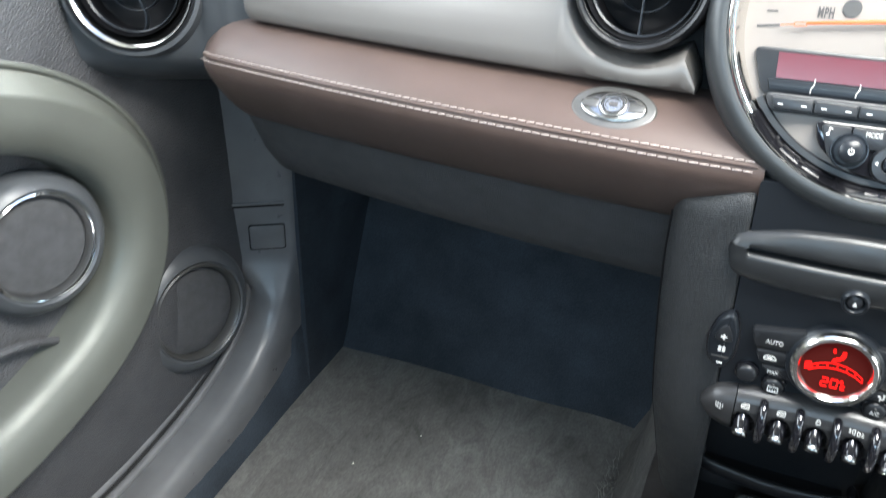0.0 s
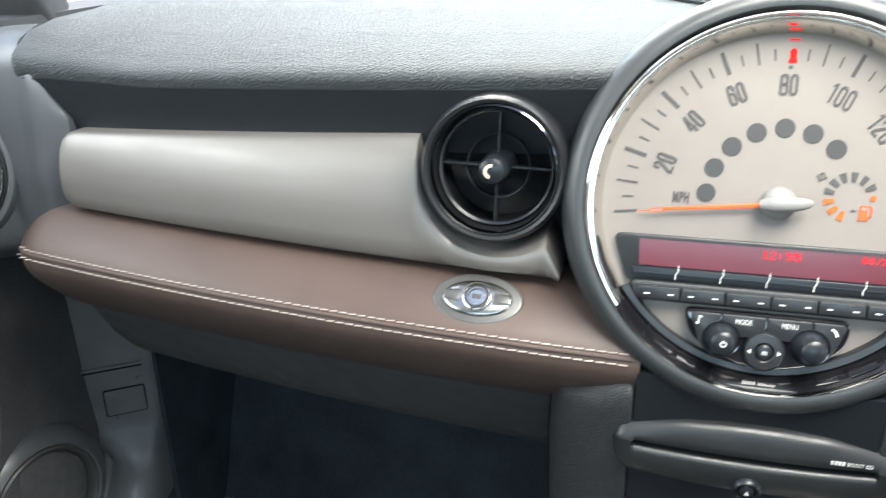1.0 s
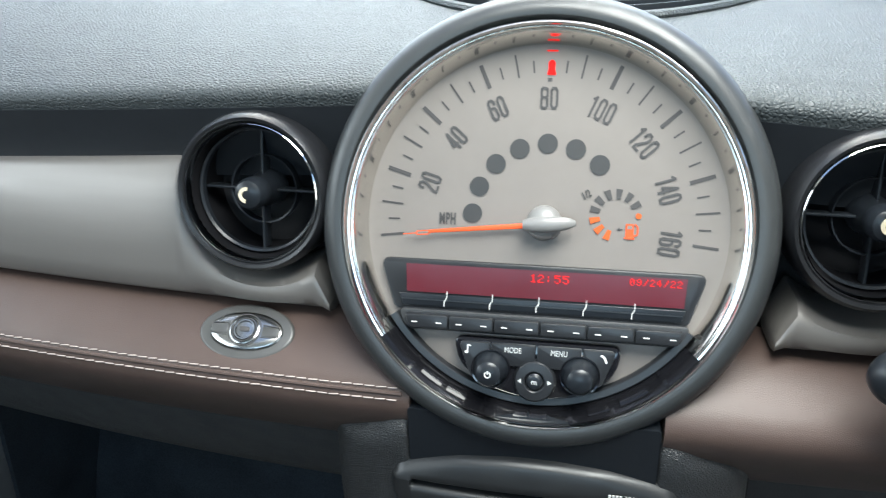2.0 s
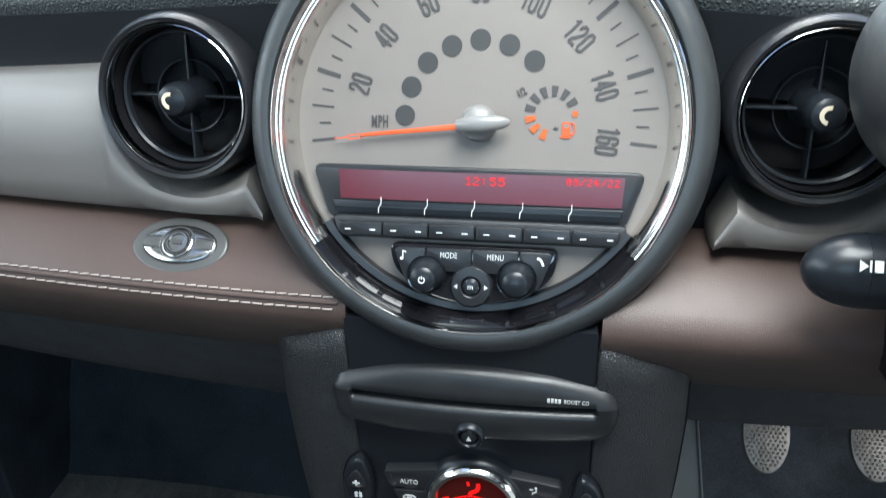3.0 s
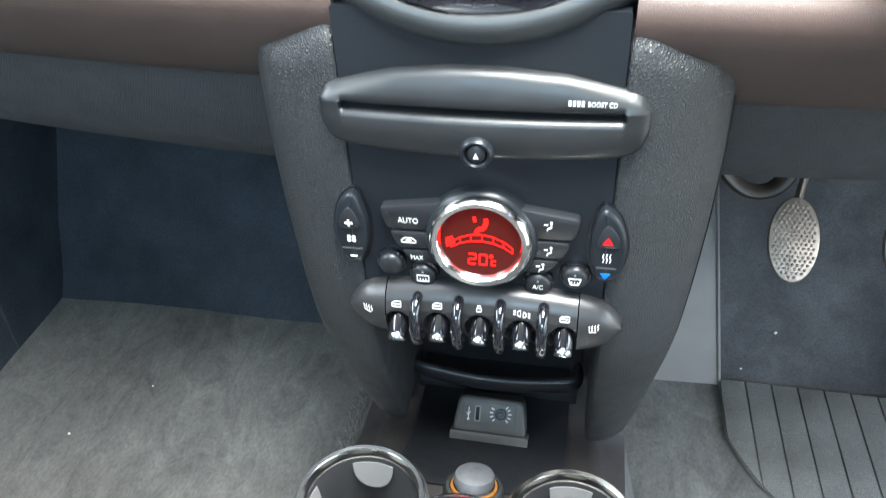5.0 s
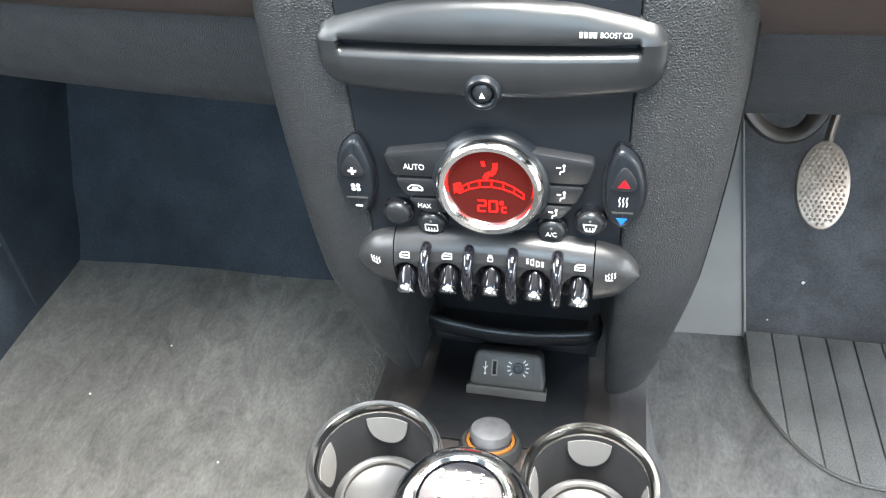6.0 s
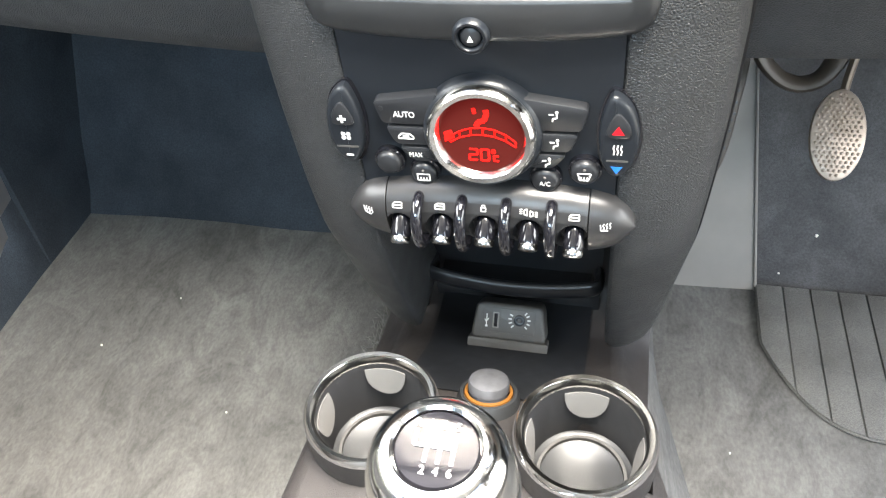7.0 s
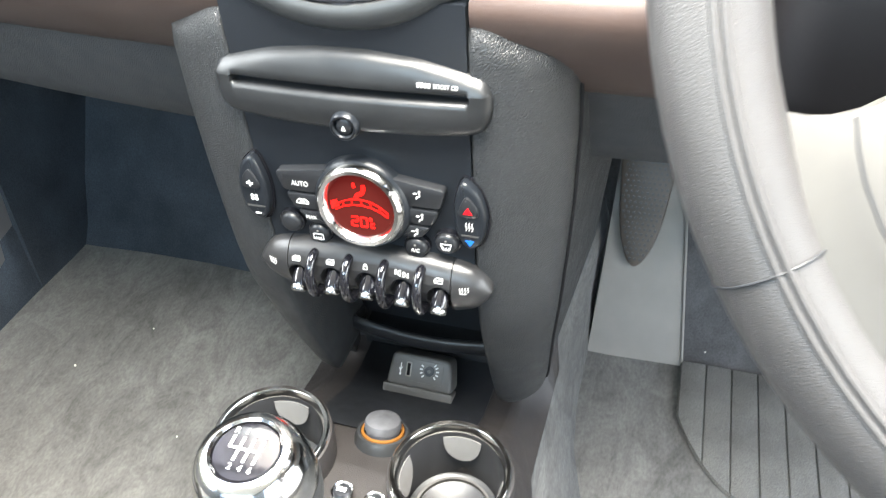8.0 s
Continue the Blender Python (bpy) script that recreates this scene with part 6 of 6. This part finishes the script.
pedal(axes((0.2705, 0.362, 0.268), (0.0, -0.80, 0.60)), 0.0245, 0.043, (0.030, 0.20, 0.02), "oval studded steel clutch pedal")
pedal(axes((0.380, 0.362, 0.272), (0.0, -0.80, 0.60)), 0.0265, 0.043, (0.010, 0.20, 0.02), "oval studded steel brake pedal")
ac = thing("accelerator_pedal", "long black accelerator pedal standing on the carpet", "pedal")
part("pad", sheet([[(x, 0.33, 0.085), (x, 0.355, 0.15), (x, 0.385, 0.21)] for x in (0.452, 0.475, 0.498)], 0.012, (0, 0.9, -0.4)), M_SILL, ac, "black hinged pad")
part("hinge", sweep([Vector((0.445, 0.325, 0.075)), Vector((0.505, 0.325, 0.075))], circle(0.008, 12)), M_PLATE, ac, "grey hinge foot")
br = thing("pedal_bracket", "bare brownish metal pedal bracket under the dashboard", "bracket")
part("hoop", sweep(smooth_path([(0.180, 0.43, 0.40), (0.192, 0.425, 0.330), (0.214, 0.42, 0.298), (0.240, 0.418, 0.289), (0.262, 0.42, 0.304), (0.278, 0.43, 0.36)], 6), [(a * 0.012, b * 0.007) for a, b in circle(1.0, 12)]), M_BRACKET, br, "curved metal hoop")

mat_t = thing("heel_mat", "grey ribbed heel mat with rounded corner on the carpet", "floor mat")


def mat_front(x):
    return 0.184 + 0.1 * max(0.0, (0.36 - x) / 0.122) ** 3.2 if x < 0.36 else 0.186


def mat_z(y):
    return 0.0415 + 0.05 * y


for i in range(10):
    x0, x1 = 0.2368 + 0.0287 * i, 0.2368 + 0.0287 * i + 0.0271
    o = [(x1, 0.374), (x0, 0.374)] + [(x, mat_front(x)) for x in steps(x0, x1, 6)]
    bm = prism(o, 0.0, 0.0038, 0.0012)
    for v in bm.verts:
        v.co.z += mat_z(v.co.y)
    part("rib", bm, M_MAT, mat_t)
bo = [(0.5235, 0.3755), (0.2355, 0.3755)] + [(x, mat_front(x) - 0.0015) for x in steps(0.2355, 0.36, 16)] + [(0.5235, 0.1845)]
bm = prism(bo, 0.0, 0.0014, 0.0005)
for v in bm.verts:
    v.co.z += mat_z(v.co.y)
part("base", bm, M_MAT, mat_t, "thin mat base")

# ---- steering wheel, stalk and column ----
WHEEL = pose(0.345, -0.150, 0.690, 90 - 25)
wh = thing("steering_wheel", "dark leather steering wheel with silver spokes", "steering wheel", WHEEL)
rim = [Vector((0.1745 * math.cos(a), 0.1745 * math.sin(a), 0)) for a in steps(0, 2 * math.pi * 119 / 120, 120)]
part("rim", sweep(rim, [(a * 0.0140, b * 0.0165) for a, b in circle(1.0, 24)], up=(0, 0, 1), closed=True), M_WHEEL, wh, "dark leather rim")
for q in (-1, 1):
    part("rim_seam", sweep([Vector(((0.1735 + 0.0012 * q) * math.cos(a), (0.1735 + 0.0012 * q) * math.sin(a), 0.0160)) for a in steps(0, 2 * math.pi * 119 / 120, 120)], circle(0.0011, 8), closed=True), M_WHEEL, wh, "raised sewn seam")
part("cross_seam", sweep([Vector(((0.1745 + 0.0142 * math.cos(b)) * math.cos(radians(213)), (0.1745 + 0.0142 * math.cos(b)) * math.sin(radians(213)), 0.0167 * math.sin(b))) for b in steps(-0.6, math.pi + 0.4, 18)], circle(0.0004, 8), up=(0.65, -0.75, 0)), M_DARK, wh, "dark seam across the rim")


def spoke(a0, a1, b0, b1, name_, mat, dip=False):
    rows = []
    for i in range(17):
        f = i / 16
        r = 0.170 + (0.060 - 0.170) * f
        lo, hi = a0 + (b0 - a0) * f + (4.0 * math.sin(math.pi * min(1.0, f / 0.5)) if dip else 0.0), a1 + (b1 - a1) * f
        sag = -0.020 * math.sin(f * math.pi / 2)
        top_, bot = [], []
        for k in steps(0, 1, 7):
            a = radians(lo + (hi - lo) * k)
            bulge = 0.007 * math.sqrt(max(0, 1 - (2 * k - 1) ** 2))
            top_.append((r * math.cos(a), r * math.sin(a), 0.006 + sag + bulge))
            bot.append((r * math.cos(a), r * math.sin(a), -0.006 + sag))
        rows.append(top_ + bot[::-1])
    part(name_, loft(rows), mat, wh, "broad silver spoke", angle=50)


spoke(200, 240, 197, 243, "spoke", M_WHEELSILVER, True)
spoke(-56, -19, -58, -12, "spoke", M_WHEELSILVER)
spoke(258, 282, 245, 295, "spoke", M_WHEELSILVER)
part("spoke_groove", sweep([Vector((r * math.cos(radians(a)), r * math.sin(radians(a)), z)) for a, r, z in ((203.5, 0.1485, 0.0095), (206, 0.1500, 0.0110), (209, 0.1510, 0.0118), (213, 0.1513, 0.0121), (218, 0.1507, 0.0122), (224, 0.1500, 0.0120))], circle(0.0004, 6)), M_DARK, wh, "dark joint line of the spoke cover")
part("hub", lathe([(0.0, 0.012), (0.03, 0.010), (0.05, 0.002), (0.062, -0.012), (0.066, -0.03), (0.04, -0.06)], 48), M_WHEEL, wh, "round padded hub")
cm = thing("steering_column", "black plastic steering column shroud", "column")
part("shroud", sweep([Vector((0.345, -0.105, 0.668)), Vector((0.345, -0.02, 0.632)), Vector((0.345, 0.09, 0.59))], rounded([(-0.055, -0.05), (0.055, -0.05), (0.05, 0.045), (-0.05, 0.045)], 0.02)), M_DARK, cm, "boxy black shroud")
part("cowl", block(0.206, -0.060, 0.572, 0.31, 0.03, 0.645, 0.018, 4), M_HOLE, cm, "rounded black side of the column cowl")
part("instrument_pod", lathe([(0.0, 0.022), (0.040, 0.022), (0.047, 0.018), (0.051, 0.006), (0.050, -0.02), (0.040, -0.045), (0.0, -0.05)], 48), M_RUBBER, cm, "round dark instrument pod", axes((0.212, -0.012, 0.738), (0, -0.95, 0.3)))
part("pod_arm", sweep([Vector((0.23, 0.01, 0.73)), Vector((0.30, 0.0, 0.70)), Vector((0.34, -0.01, 0.65))], circle(0.016, 14)), M_DARK, cm, "short black arm")
sk = thing("indicator_stalk", "black indicator stalk with pale printed signs", "stalk")
stalk_path = [Vector((x, -0.012 - 0.9 * max(0, x - 0.19) ** 1.5, 0.6475 + 0.03 * (x - 0.16))) for x in [0.1534, 0.1537, 0.1544, 0.1556, 0.1574, 0.1600, 0.1635, 0.1680, 0.1730, 0.1785, 0.1787] + steps(0.184, 0.31, 14)]


def stalk_section(f):
    x = stalk_path[round(f * (len(stalk_path) - 1))].x
    e = max(0.0, (0.180 - x) / 0.0267)
    k = math.sqrt(max(0.002, 1 - e * e)) * (1 - 1.6 * max(0, x - 0.22))
    return [(a * 0.0150 * k, b * 0.0178 * k) for a, b in circle(1.0, 20)]


part("lever", sweep(stalk_path, stalk_section), M_SATIN, sk, "rounded satin black lever", angle=60)
part("end_joint", sweep(stalk_path[9:11], [(a * 0.0151, b * 0.0179) for a, b in circle(1.0, 18)]), M_GLOSS, sk, "joint of the end cap")
part("signs", moved(join(prism([(-0.006, -0.0025), (-0.006, 0.0025), (-0.0025, 0.0)], 0, 0.0006), prism(rect(-0.0020, -0.0025, -0.0012, 0.0025), 0, 0.0006), prism(rect(0.0, -0.0025, 0.0035, 0.0025), 0, 0.0006), prism(rect(0.008, -0.0025, 0.012, 0.0025), 0, 0.0006)), axes((0.1785, -0.0262, 0.6572), (0, -0.87, 0.49))), M_GREYPRINT, sk, "white arrow and bars")

# ---- worn carpet edge beside the tunnel ----
threads = []
for i in range(150):
    y = random.uniform(0.17, 0.315)
    base = Vector((-0.160 + random.uniform(-0.008, 0.010), y, 0.052 + random.uniform(0.0, 0.022)))
    way = Vector((random.uniform(-0.6, 0.2), random.uniform(-1, 1), random.uniform(0.1, 0.9))).normalized()
    bend_ = Vector((random.uniform(-1, 1), random.uniform(-1, 1), random.uniform(-0.6, 0.4))) * 0.004
    n = random.uniform(0.005, 0.014)
    threads.append(sweep([base, base + way * n * 0.5 + bend_ * 0.3, base + way * n + bend_], circle(0.00035, 4)))
solid("loose_threads", join(*threads), M_THREAD, "frayed grey carpet threads beside the tunnel", "threads", "stuff")

# ---- crumbs and bits on the carpets ----
for x, y, z, r in ((-0.482, 0.181, 0.0425, 0.0016), (0.302, 0.434, 0.0925, 0.0020), (0.262, 0.392, 0.067, 0.0014), (-0.42, 0.26, 0.051, 0.0011), (-0.30, 0.12, 0.037, 0.001), (0.20, 0.15, 0.048, 0.0012)):
    bm = bmesh.new()
    bmesh.ops.create_icosphere(bm, subdivisions=1, radius=r)
    for v in bm.verts:
        v.co *= 1 + 0.5 * noise.noise(v.co * 900 + Vector((x, y, z)) * 50)
    solid("crumb", bm, M_SPECK, "tiny pale crumb lying on the carpet", "crumb", m=Matrix.Translation((x, y, z)), group="crumbs on the carpet")
